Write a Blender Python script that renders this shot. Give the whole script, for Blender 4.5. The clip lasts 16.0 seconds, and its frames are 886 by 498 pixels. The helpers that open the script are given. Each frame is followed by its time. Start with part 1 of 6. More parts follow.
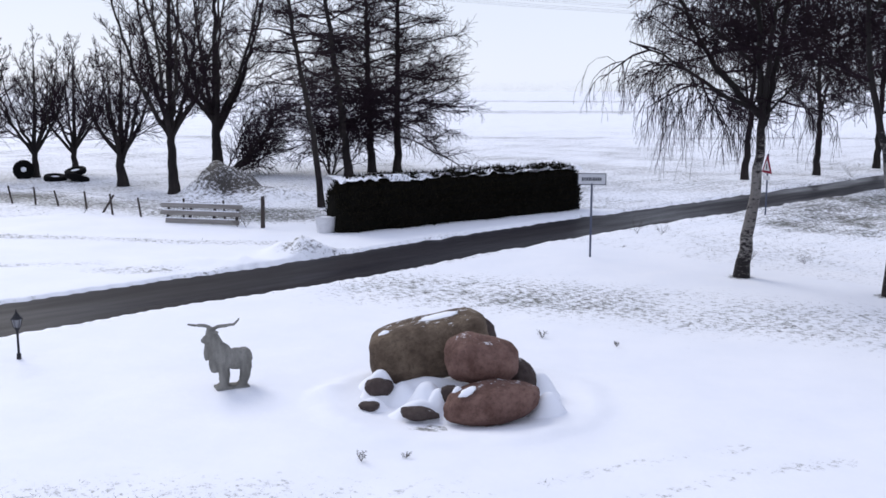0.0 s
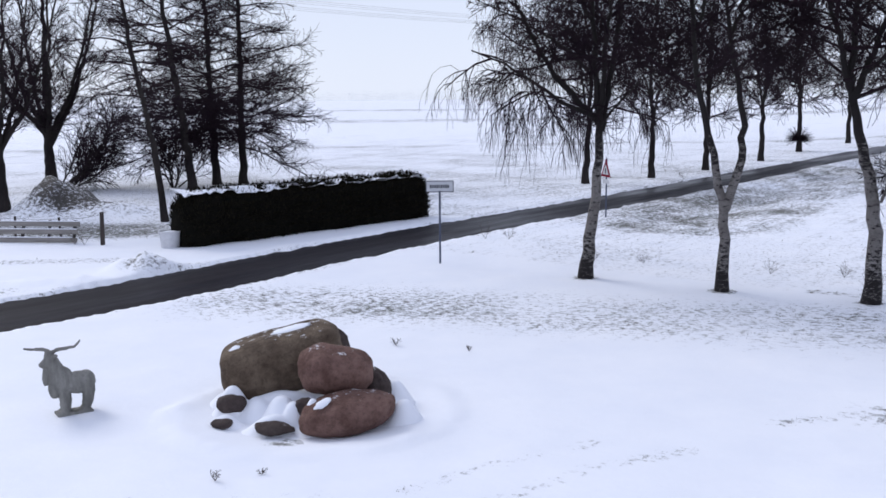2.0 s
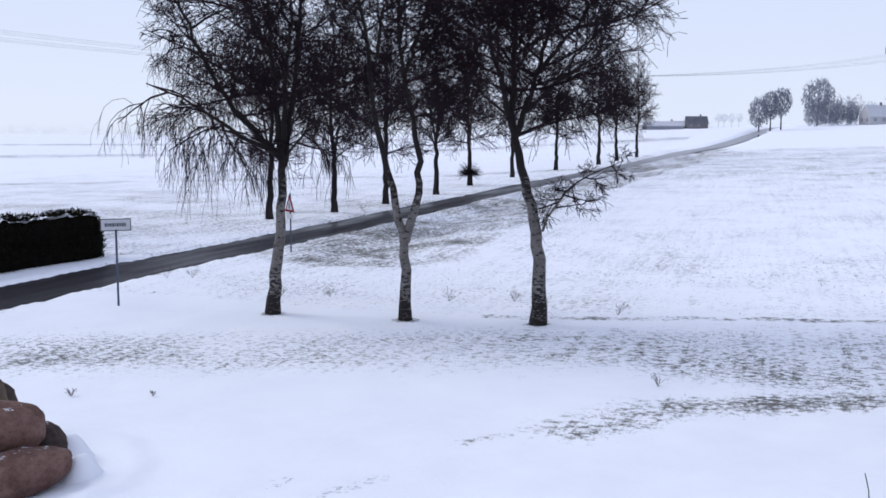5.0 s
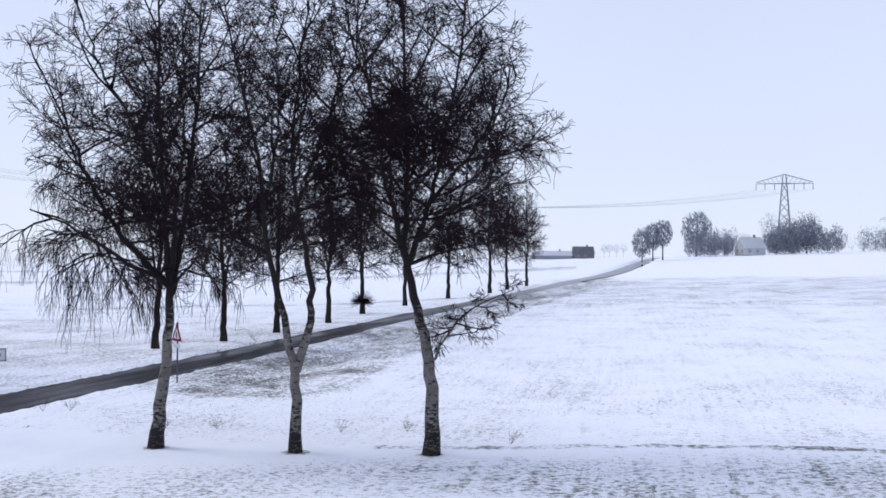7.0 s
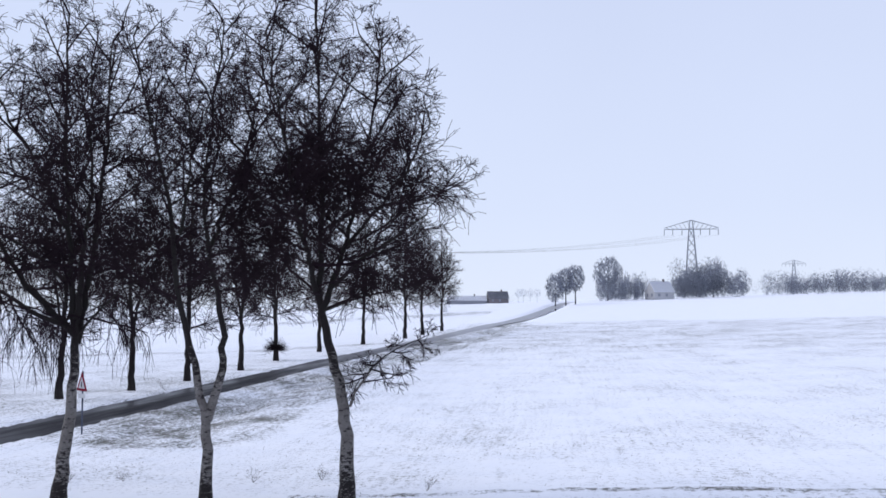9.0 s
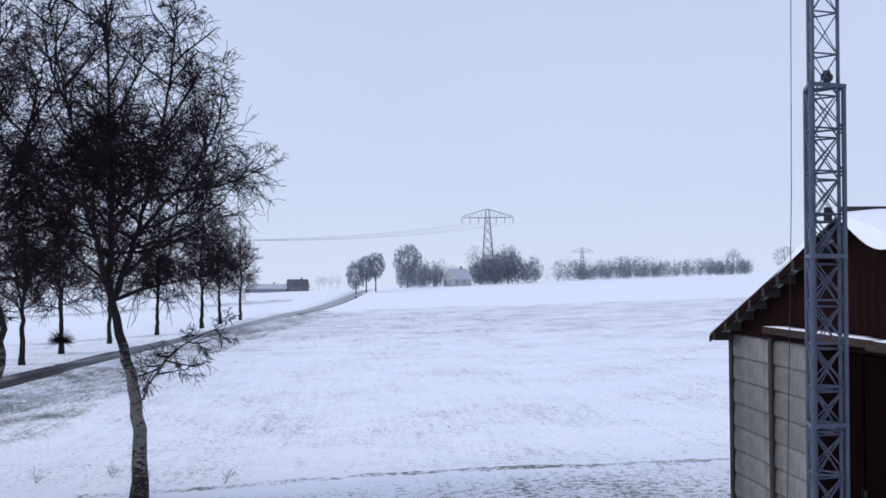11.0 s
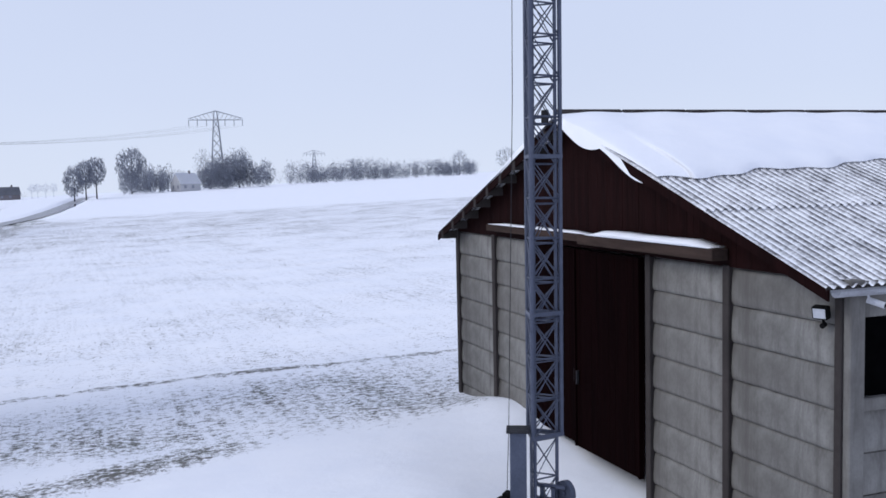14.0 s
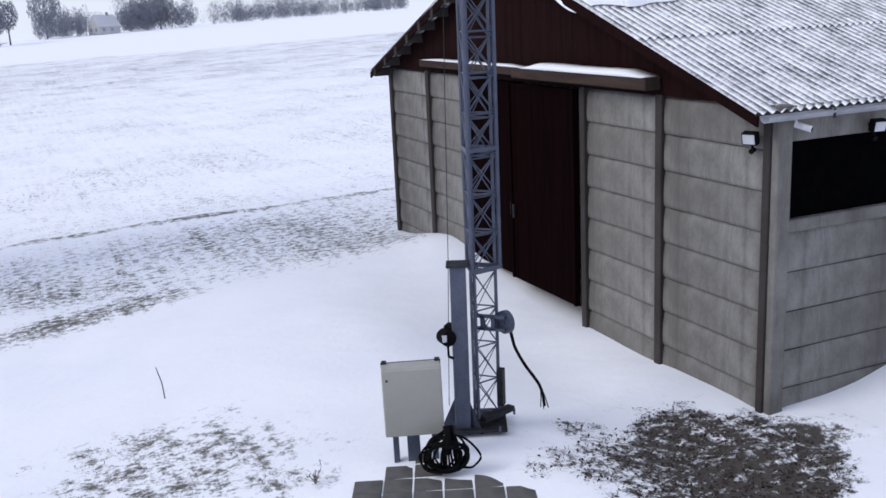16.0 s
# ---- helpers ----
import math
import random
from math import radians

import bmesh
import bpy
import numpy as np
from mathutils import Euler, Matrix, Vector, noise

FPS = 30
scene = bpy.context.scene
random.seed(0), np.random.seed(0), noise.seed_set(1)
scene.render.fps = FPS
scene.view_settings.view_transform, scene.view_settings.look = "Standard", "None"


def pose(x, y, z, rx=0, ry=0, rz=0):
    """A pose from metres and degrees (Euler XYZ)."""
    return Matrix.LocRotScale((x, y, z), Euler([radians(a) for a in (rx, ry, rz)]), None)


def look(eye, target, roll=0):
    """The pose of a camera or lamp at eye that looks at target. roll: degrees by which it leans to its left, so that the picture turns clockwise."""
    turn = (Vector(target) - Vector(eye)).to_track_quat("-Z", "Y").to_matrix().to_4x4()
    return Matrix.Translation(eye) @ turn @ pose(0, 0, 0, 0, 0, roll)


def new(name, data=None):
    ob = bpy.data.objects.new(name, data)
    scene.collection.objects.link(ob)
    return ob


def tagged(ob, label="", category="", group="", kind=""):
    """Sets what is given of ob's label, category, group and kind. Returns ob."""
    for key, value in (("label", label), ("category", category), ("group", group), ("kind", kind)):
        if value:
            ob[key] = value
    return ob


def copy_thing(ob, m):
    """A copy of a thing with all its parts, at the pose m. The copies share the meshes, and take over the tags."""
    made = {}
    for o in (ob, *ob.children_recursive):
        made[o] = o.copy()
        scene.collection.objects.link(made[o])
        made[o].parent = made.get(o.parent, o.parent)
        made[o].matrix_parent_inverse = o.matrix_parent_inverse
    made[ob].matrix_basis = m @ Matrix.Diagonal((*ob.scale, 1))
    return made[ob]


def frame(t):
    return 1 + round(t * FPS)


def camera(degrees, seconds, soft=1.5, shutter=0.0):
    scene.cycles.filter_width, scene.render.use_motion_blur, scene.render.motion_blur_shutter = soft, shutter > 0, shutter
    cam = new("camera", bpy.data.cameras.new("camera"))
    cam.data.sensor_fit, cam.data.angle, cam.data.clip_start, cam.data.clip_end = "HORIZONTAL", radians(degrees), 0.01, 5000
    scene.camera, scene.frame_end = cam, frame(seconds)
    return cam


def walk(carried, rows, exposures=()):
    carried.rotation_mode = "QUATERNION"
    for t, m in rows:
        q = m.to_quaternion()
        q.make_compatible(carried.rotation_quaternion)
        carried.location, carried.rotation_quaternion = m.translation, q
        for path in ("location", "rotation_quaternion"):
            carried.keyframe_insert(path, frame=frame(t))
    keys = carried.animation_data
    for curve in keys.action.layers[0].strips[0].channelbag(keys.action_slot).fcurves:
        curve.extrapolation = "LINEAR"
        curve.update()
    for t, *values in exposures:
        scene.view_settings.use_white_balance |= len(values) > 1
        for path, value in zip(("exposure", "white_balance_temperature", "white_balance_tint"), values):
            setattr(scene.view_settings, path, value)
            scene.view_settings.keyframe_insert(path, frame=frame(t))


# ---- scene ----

# ================= camera and walk =================
cam = camera(48.57, 16.0, soft=1.6)
EYE = 4.5
ROWS = [
    (0.0, 0.00, -9.18, -0.13), (0.5, -2.42, -9.13, 0.13), (1.0, -4.39, -8.58, -0.07), (1.5, -6.04, -8.67, 0.26),
    (2.0, -8.88, -8.68, 0.38), (2.5, -11.55, -8.74, 0.46), (3.0, -14.61, -8.63, 0.06), (3.5, -17.93, -8.28, -0.15),
    (4.0, -21.09, -8.32, 0.35), (4.5, -23.92, -7.85, 0.05), (5.0, -27.15, -6.68, -0.11), (5.2, -28.54, -5.95, -0.27),
    (7.3, -33.49, 1.61, -0.27), (7.5, -33.54, 2.06, -0.31), (8.0, -34.86, 2.90, -0.64), (8.2, -35.33, 3.11, -0.35),
    (10.3, -45.57, 3.24, -0.03), (10.5, -46.72, 3.06, 0.27), (11.0, -49.91, 2.72, 0.50), (11.5, -53.98, 2.10, 1.08),
    (12.0, -56.43, 0.83, 1.70), (12.5, -58.84, -0.09, 1.74), (13.0, -60.91, -0.36, 1.75), (13.5, -62.89, -0.92, 1.44),
    (14.0, -65.39, -3.24, 1.68), (14.5, -67.28, -5.65, 1.97), (15.0, -68.33, -8.18, 2.38), (15.5, -69.02, -9.89, 2.87),
    (16.0, -69.34, -12.84, 3.24),
]
walk(cam, [(t, pose(0, 0, EYE, 90 + pitch, roll, yaw)) for t, yaw, pitch, roll in ROWS],
     exposures=[(0.0, 0.16, 6500, 10), (3.0, 0.06, 6300, 10), (5.0, 0.06, 6250, 10), (8.0, 0.13, 6300, 10), (11.0, -0.10, 6050, 10), (14.0, -0.05, 6200, 10), (16.0, 0.12, 6500, 10)])

# ================= world and sun: a closed winter cloud cover =================
SUN_EL, SUN_AZ = 36.0, 322.0
world = bpy.data.worlds.new("winter_sky")
scene.world = world
world.use_nodes = True
wn, wl = world.node_tree.nodes, world.node_tree.links
bg = wn["Background"]
sky = wn.new("ShaderNodeTexSky")
sky.sky_type, sky.sun_disc = "NISHITA", False
sky.sun_elevation, sky.sun_rotation = radians(SUN_EL), radians(SUN_AZ)
dim = wn.new("ShaderNodeMix"); dim.data_type, dim.blend_type = "RGBA", "MULTIPLY"
dim.inputs[0].default_value = 1.0
dim.inputs[7].default_value = (0.10, 0.10, 0.10, 1)
wl.new(sky.outputs[0], dim.inputs[6])
geo = wn.new("ShaderNodeTexCoord")
sep = wn.new("ShaderNodeSeparateXYZ")
wl.new(geo.outputs["Generated"], sep.inputs[0])
ramp = wn.new("ShaderNodeValToRGB")
ramp.color_ramp.elements[0].position, ramp.color_ramp.elements[0].color = 0.0, (0.77, 0.83, 0.97, 1)
ramp.color_ramp.elements[1].position, ramp.color_ramp.elements[1].color = 0.45, (0.62, 0.68, 0.88, 1)
e = ramp.color_ramp.elements.new(0.10); e.color = (0.71, 0.77, 0.94, 1)
wl.new(sep.outputs[2], ramp.inputs[0])
cloud = wn.new("ShaderNodeTexNoise"); cloud.inputs["Scale"].default_value = 2.2; cloud.inputs["Detail"].default_value = 3
wl.new(geo.outputs["Generated"], cloud.inputs["Vector"])
cr = wn.new("ShaderNodeMapRange"); cr.inputs[3].default_value, cr.inputs[4].default_value = 0.94, 1.06
wl.new(cloud.outputs[0], cr.inputs[0])
cm = wn.new("ShaderNodeMix"); cm.data_type, cm.blend_type = "RGBA", "MULTIPLY"; cm.inputs[0].default_value = 1.0
wl.new(ramp.outputs[0], cm.inputs[6]); wl.new(cr.outputs[0], cm.inputs[7])
cover = wn.new("ShaderNodeMix"); cover.data_type = "RGBA"; cover.inputs[0].default_value = 0.93
wl.new(dim.outputs[2], cover.inputs[6]); wl.new(cm.outputs[2], cover.inputs[7])
wl.new(cover.outputs[2], bg.inputs[0])
bg.inputs[1].default_value = 1.0
sun = new("sun", bpy.data.lights.new("sun", "SUN"))
sun.data.energy, sun.data.angle, sun.data.color = 1.5, radians(30), (1.0, 0.97, 0.93)
_a = radians(SUN_AZ)
_d = Vector((math.sin(_a) * math.cos(radians(SUN_EL)), math.cos(_a) * math.cos(radians(SUN_EL)), math.sin(radians(SUN_EL))))
sun.matrix_world = look(_d * 100, (0, 0, 0))


# ================= materials =================
def node_mat(name, rough=0.8, metal=0.0, spec=0.12):
    m = bpy.data.materials.new(name)
    m.use_nodes = True
    b = m.node_tree.nodes["Principled BSDF"]
    b.inputs["Roughness"].default_value, b.inputs["Metallic"].default_value = rough, metal
    b.inputs["Specular IOR Level"].default_value = spec
    return m, m.node_tree.nodes, m.node_tree.links, b


def noise_node(n, l, scale, detail=4, rough=0.6, stretch=None, coord="Object"):
    tc = n.new("ShaderNodeTexCoord")
    t = n.new("ShaderNodeTexNoise")
    t.inputs["Scale"].default_value, t.inputs["Detail"].default_value, t.inputs["Roughness"].default_value = scale, detail, rough
    if stretch:
        mp = n.new("ShaderNodeMapping")
        mp.inputs["Scale"].default_value = stretch[:3]
        if len(stretch) > 3:
            mp.vector_type = "TEXTURE"
            mp.inputs["Scale"].default_value = [1 / k for k in stretch[:3]]
            mp.inputs["Rotation"].default_value = (0, 0, radians(stretch[3]))
        l.new(tc.outputs[coord], mp.inputs[0]); l.new(mp.outputs[0], t.inputs["Vector"])
    else:
        l.new(tc.outputs[coord], t.inputs["Vector"])
    return t.outputs[0]


def remap(n, l, sock, a, b, lo=0.0, hi=1.0):
    r = n.new("ShaderNodeMapRange")
    r.inputs[1].default_value, r.inputs[2].default_value, r.inputs[3].default_value, r.inputs[4].default_value = a, b, lo, hi
    l.new(sock, r.inputs[0])
    return r.outputs[0]


def arith(n, l, op, a, b):
    m = n.new("ShaderNodeMath"); m.operation = op
    for i, v in enumerate((a, b)):
        if hasattr(v, "links"):
            l.new(v, m.inputs[i])
        else:
            m.inputs[i].default_value = v
    return m.outputs[0]


def mixc(n, l, f, a, b):
    m = n.new("ShaderNodeMix"); m.data_type = "RGBA"
    for i, v in ((0, f), (6, a), (7, b)):
        if hasattr(v, "links"):
            l.new(v, m.inputs[i])
        else:
            m.inputs[i].default_value = v if i == 0 else (*v, 1)
    return m.outputs[2]


def bump(n, l, b, sock, strength, dist):
    u = n.new("ShaderNodeBump")
    u.inputs["Strength"].default_value, u.inputs["Distance"].default_value = strength, dist
    l.new(sock, u.inputs["Height"]); l.new(u.outputs[0], b.inputs["Normal"])


def two_tone(name, c1, c2, scale, rough=0.8, metal=0.0, fine=None, bstr=0.4, bdist=0.01, stretch=None, spec=0.03, c3=None, grain=0.6):
    """A surface of two colours at a large scale, with fine grain, a third colour in specks, and relief."""
    m, n, l, b = node_mat(name, rough, metal, spec)
    big = noise_node(n, l, scale, 5, 0.6, stretch)
    small = noise_node(n, l, fine or scale * 9, 4, 0.7, stretch)
    col = mixc(n, l, remap(n, l, big, 0.35, 0.65), c1, c2)
    dark = tuple(0.65 * k for k in c1)
    col = mixc(n, l, remap(n, l, small, 0.45, 0.75, 0, grain), col, c3 or dark)
    l.new(col, b.inputs["Base Color"])
    l.new(remap(n, l, small, 0.3, 0.7, max(rough - 0.12, 0), min(rough + 0.12, 1)), b.inputs["Roughness"])
    bump(n, l, b, small, bstr, bdist)
    return m


SNOW_C = (0.86, 0.87, 0.91)


def snow_material(name="snow"):
    m, n, l, b = node_mat(name, 0.65, 0, 0.25)
    a = noise_node(n, l, 0.9, 4)
    c = noise_node(n, l, 14, 5, 0.7)
    l.new(mixc(n, l, remap(n, l, a, 0.3, 0.7), SNOW_C, (0.80, 0.82, 0.88)), b.inputs["Base Color"])
    s = arith(n, l, "ADD", arith(n, l, "MULTIPLY", a, 1.5), arith(n, l, "MULTIPLY", c, 0.25))
    bump(n, l, b, s, 0.35, 0.05)
    return m


def ground_material():
    """Snow with grass and earth showing where the mesh's 'bare' value is high, field rows far off."""
    m, n, l, b = node_mat("snow_over_grass", 0.7, 0, 0.2)
    at = n.new("ShaderNodeAttribute"); at.attribute_name = "bare"
    bare = at.outputs["Fac"]
    ad = n.new("ShaderNodeAttribute"); ad.attribute_name = "dirt"
    dirt = ad.outputs["Fac"]
    n1 = noise_node(n, l, 0.55, 5, 0.65)
    n2 = noise_node(n, l, 6.5, 6, 0.78, (0.95, 1.15, 1, -40))
    n3 = noise_node(n, l, 26, 4, 0.8)
    n4 = noise_node(n, l, 2.4, 6, 0.75, (0.07, 1.5, 1, 45))
    mixn = arith(n, l, "ADD", arith(n, l, "MULTIPLY", n2, 0.57), arith(n, l, "MULTIPLY", n3, 0.2))
    mixn = arith(n, l, "ADD", mixn, arith(n, l, "MULTIPLY", n1, 0.06))
    mixn = arith(n, l, "ADD", mixn, arith(n, l, "MULTIPLY", n4, 0.17))
    thr = remap(n, l, bare, 0, 1, 0.61, 0.40)
    f = remap(n, l, arith(n, l, "SUBTRACT", mixn, thr), -0.015, 0.06)
    f = arith(n, l, "MULTIPLY", f, remap(n, l, bare, 0.0, 0.5, 0.1, 0.98))
    grass = mixc(n, l, remap(n, l, n1, 0.35, 0.65), (0.105, 0.095, 0.085), (0.085, 0.088, 0.065))
    earth = mixc(n, l, remap(n, l, n3, 0.35, 0.65), (0.022, 0.018, 0.016), (0.065, 0.055, 0.046))
    under = mixc(n, l, dirt, grass, earth)
    white = mixc(n, l, remap(n, l, n1, 0.3, 0.7), SNOW_C, (0.80, 0.82, 0.88))
    l.new(mixc(n, l, f, white, under), b.inputs["Base Color"])
    h = arith(n, l, "ADD", arith(n, l, "MULTIPLY", n1, 1.2), arith(n, l, "MULTIPLY", n2, 0.35))
    h = arith(n, l, "ADD", h, arith(n, l, "MULTIPLY", n3, arith(n, l, "MULTIPLY", bare, 0.5)))
    bump(n, l, b, h, 0.3, 0.08)
    return m


def road_material():
    m, n, l, b = node_mat("wet_asphalt", 0.5, 0, 0.05)
    big = noise_node(n, l, 0.35, 5, 0.6, (0.25, 1.6, 1, 45))
    fine = noise_node(n, l, 60, 3, 0.7)
    slush = noise_node(n, l, 1.6, 6, 0.75, (0.15, 2.2, 1, 45))
    col = mixc(n, l, remap(n, l, fine, 0.35, 0.65), (0.008, 0.0065, 0.009), (0.017, 0.0145, 0.019))
    col = mixc(n, l, remap(n, l, slush, 0.62, 0.84, 0, 0.14), col, (0.45, 0.46, 0.50))
    # open stretch between the fields paled: painted wet sheen along with thin blown snow
    tc = n.new("ShaderNodeTexCoord")
    sp = n.new("ShaderNodeSeparateXYZ"); l.new(tc.outputs["Object"], sp.inputs[0])
    sheen_dust = arith(n, l, "MULTIPLY", remap(n, l, sp.outputs[0], 30, 95), remap(n, l, big, 0.25, 0.65, 0.30, 0.62))
    col = mixc(n, l, sheen_dust, col, (0.62, 0.63, 0.68))
    l.new(col, b.inputs["Base Color"])
    l.new(remap(n, l, big, 0.35, 0.62, 0.28, 0.62), b.inputs["Roughness"])
    bump(n, l, b, fine, 0.12, 0.01)
    return m


SNOW = snow_material()
GROUND = ground_material()
ROAD = road_material()
TWIG = two_tone("bare_twigs", (0.015, 0.010, 0.014), (0.030, 0.019, 0.025), 1.5, 0.85)
BARK = two_tone("dark_bark", (0.022, 0.019, 0.020), (0.042, 0.036, 0.034), 2.5, 0.9, fine=16, bstr=0.8, bdist=0.03, stretch=(1, 1, 0.3))
POST_C = two_tone("dark_concrete_post", (0.062, 0.054, 0.053), (0.040, 0.036, 0.035), 1.2, 0.9)
BROWN = two_tone("red_brown_boards", (0.0150, 0.0050, 0.0050), (0.0085, 0.0032, 0.0032), 1.6, 0.75, fine=12, stretch=(6, 6, 0.35), bstr=0.3)
GALV = two_tone("galvanised_steel", (0.085, 0.098, 0.145), (0.058, 0.07, 0.108), 5, 0.5, 0.3, spec=0.5)
DARKMETAL = two_tone("dark_metal", (0.03, 0.03, 0.034), (0.05, 0.05, 0.055), 8, 0.5, 0.6)
BLACK = two_tone("black_rubber", (0.0045, 0.0045, 0.005), (0.008, 0.008, 0.0085), 10, 0.6)
RAWWOOD = two_tone("grey_weathered_wood", (0.30, 0.28, 0.26), (0.20, 0.185, 0.17), 3, 0.9, stretch=(0.4, 4, 4))


def concrete_material():
    """Precast panels: cast texture, water stains that run down, a tone of its own for each panel."""
    m, n, l, b = node_mat("weathered_concrete", 0.9, 0, 0.1)
    info = n.new("ShaderNodeObjectInfo")
    big = noise_node(n, l, 1.1, 5, 0.65)
    run = noise_node(n, l, 2.2, 5, 0.7, (2.6, 2.6, 0.35))
    fine = noise_node(n, l, 26, 4, 0.7)
    col = mixc(n, l, remap(n, l, big, 0.38, 0.62), (0.272, 0.268, 0.256), (0.152, 0.147, 0.139))
    col = mixc(n, l, remap(n, l, run, 0.46, 0.68, 0, 0.75), col, (0.085, 0.078, 0.074))
    col = mixc(n, l, remap(n, l, fine, 0.45, 0.8, 0, 0.4), col, (0.12, 0.112, 0.104))
    col = mixc(n, l, remap(n, l, info.outputs["Random"], 0, 1, 0.0, 0.45), col, (0.115, 0.107, 0.10))
    l.new(col, b.inputs["Base Color"])
    bump(n, l, b, arith(n, l, "ADD", arith(n, l, "MULTIPLY", big, 0.8), arith(n, l, "MULTIPLY", fine, 0.25)), 0.35, 0.02)
    return m


CONCRETE = concrete_material()
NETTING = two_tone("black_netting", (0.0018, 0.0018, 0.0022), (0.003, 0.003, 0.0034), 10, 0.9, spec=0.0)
# darker copy of BROWN for the doors, the recess's shade put into its colour
DOORWOOD = two_tone("shaded_door_boards", (0.0060, 0.0020, 0.0022), (0.0034, 0.0014, 0.0016), 1.6, 0.85, fine=12, stretch=(6, 6, 0.35), bstr=0.3, spec=0.01)
DARKWOOD = two_tone("dark_weathered_timber", (0.060, 0.042, 0.036), (0.036, 0.026, 0.023), 2.5, 0.9, stretch=(0.4, 4, 4))


# ================= small helpers =================
def obj(name, verts, faces, mat, parent=None, label="", smooth=False, mats=None):
    me = bpy.data.meshes.new(name)
    me.from_pydata([tuple(v) for v in verts], [], [tuple(f) for f in faces])
    me.materials.append(mat)
    for extra in mats or ():
        me.materials.append(extra)
    if smooth:
        me.polygons.foreach_set("use_smooth", [True] * len(me.polygons))
    ob = new(name, me)
    if parent:
        ob.parent = parent
    if label:
        tagged(ob, label)
    return ob


def part(name, bm, mat, parent=None, label="", smooth=False):
    me = bpy.data.meshes.new(name)
    bm.normal_update()
    bm.to_mesh(me)
    bm.free()
    me.materials.append(mat)
    if smooth:
        me.polygons.foreach_set("use_smooth", [True] * len(me.polygons))
    ob = new(name, me)
    if parent:
        ob.parent = parent
    if label:
        tagged(ob, label)
    return ob


def box(bm, size, at=(0, 0, 0), m=None, bevel=0.0):
    r = bmesh.ops.create_cube(bm, size=1.0)
    bmesh.ops.scale(bm, vec=size, verts=r["verts"])
    if bevel:
        es = list({e for v in r["verts"] for e in v.link_edges})
        out = bmesh.ops.bevel(bm, geom=es, offset=bevel, segments=1, affect="EDGES")
        vs = list({v for f in out["faces"] for v in f.verts} | {v for v in r["verts"] if v.is_valid})
    else:
        vs = r["verts"]
    if m is not None:
        bmesh.ops.transform(bm, matrix=m, verts=vs)
    bmesh.ops.translate(bm, vec=at, verts=vs)
    return vs


def rod(bm, a, b, r0, r1=None, sides=8):
    a, b = Vector(a), Vector(b)
    d = b - a
    r = bmesh.ops.create_cone(bm, cap_ends=True, segments=sides, radius1=r0, radius2=r0 if r1 is None else r1, depth=d.length)
    q = d.to_track_quat("Z", "Y").to_matrix().to_4x4()
    bmesh.ops.transform(bm, matrix=Matrix.Translation((a + b) / 2) @ q, verts=r["verts"])
    return r["verts"]


def thing(name, m, label, category, group="", kind=""):
    ob = new(name)
    ob.matrix_world = m
    return tagged(ob, label, category, group, kind)


def tubes(lines, sides):
    """Vertices and faces of tapered tubes round the lines, each (points, first radius, last radius)."""
    V, F, base = [], [], 0
    ang = np.arange(sides) * 2 * np.pi / sides
    ca, sa = np.cos(ang), np.sin(ang)
    for pts, r0, r1 in lines:
        p = np.asarray(pts, float)
        n = len(p)
        t = np.empty_like(p)
        t[1:-1] = p[2:] - p[:-2]
        t[0], t[-1] = p[1] - p[0], p[-1] - p[-2]
        t /= np.linalg.norm(t, axis=1)[:, None] + 1e-9
        ref = np.array([0.0, 0, 1]) if abs(t[:, 2]).mean() < 0.8 else np.array([1.0, 0, 0])
        u = np.cross(t, ref)
        u /= np.linalg.norm(u, axis=1)[:, None] + 1e-9
        w = np.cross(t, u)
        r = np.linspace(r0, r1, n)[:, None, None] if np.isscalar(r0) else np.asarray(r0)[:, None, None]
        ring = p[:, None, :] + r * (ca[None, :, None] * u[:, None, :] + sa[None, :, None] * w[:, None, :])
        V.append(ring.reshape(-1, 3))
        i = np.arange(n - 1)[:, None] * sides + np.arange(sides)[None, :]
        j = np.arange(n - 1)[:, None] * sides + (np.arange(sides)[None, :] + 1) % sides
        F.append(np.stack([i, j, j + sides, i + sides], -1).reshape(-1, 4) + base)
        base += n * sides
    return np.concatenate(V), np.concatenate(F)


def fast_mesh(name, V, F, mat, parent=None, label="", smooth=True):
    """A mesh of faces that all have the same number of corners, from arrays."""
    me = bpy.data.meshes.new(name)
    k = F.shape[1]
    me.vertices.add(len(V)); me.vertices.foreach_set("co", V.astype(np.float32).ravel())
    me.loops.add(F.size); me.loops.foreach_set("vertex_index", F.astype(np.int32).ravel())
    me.polygons.add(len(F)); me.polygons.foreach_set("loop_start", np.arange(len(F), dtype=np.int32) * k)
    me.update(calc_edges=True)
    me.polygons.foreach_set("use_smooth", np.full(len(F), smooth))
    me.materials.append(mat)
    ob = new(name, me)
    if parent:
        ob.parent = parent
    if label:
        tagged(ob, label)
    return ob


def vnoise(x, y, seed=0):
    """Smooth value noise of a plan, 0 to 1."""
    xi, yi = np.floor(x), np.floor(y)
    fx, fy = x - xi, y - yi
    fx, fy = fx * fx * (3 - 2 * fx), fy * fy * (3 - 2 * fy)

    def h(a, b):
        v = np.sin(a * 127.1 + b * 311.7 + seed * 74.7) * 43758.5453
        return v - np.floor(v)
    return (h(xi, yi) * (1 - fx) + h(xi + 1, yi) * fx) * (1 - fy) + (h(xi, yi + 1) * (1 - fx) + h(xi + 1, yi + 1) * fx) * fy


def fnoise(x, y, seed=0, octaves=4):
    s, a = 0, 0.5
    for k in range(octaves):
        s = s + a * vnoise(x * 2 ** k, y * 2 ** k, seed + k)
        a /= 2
    return s


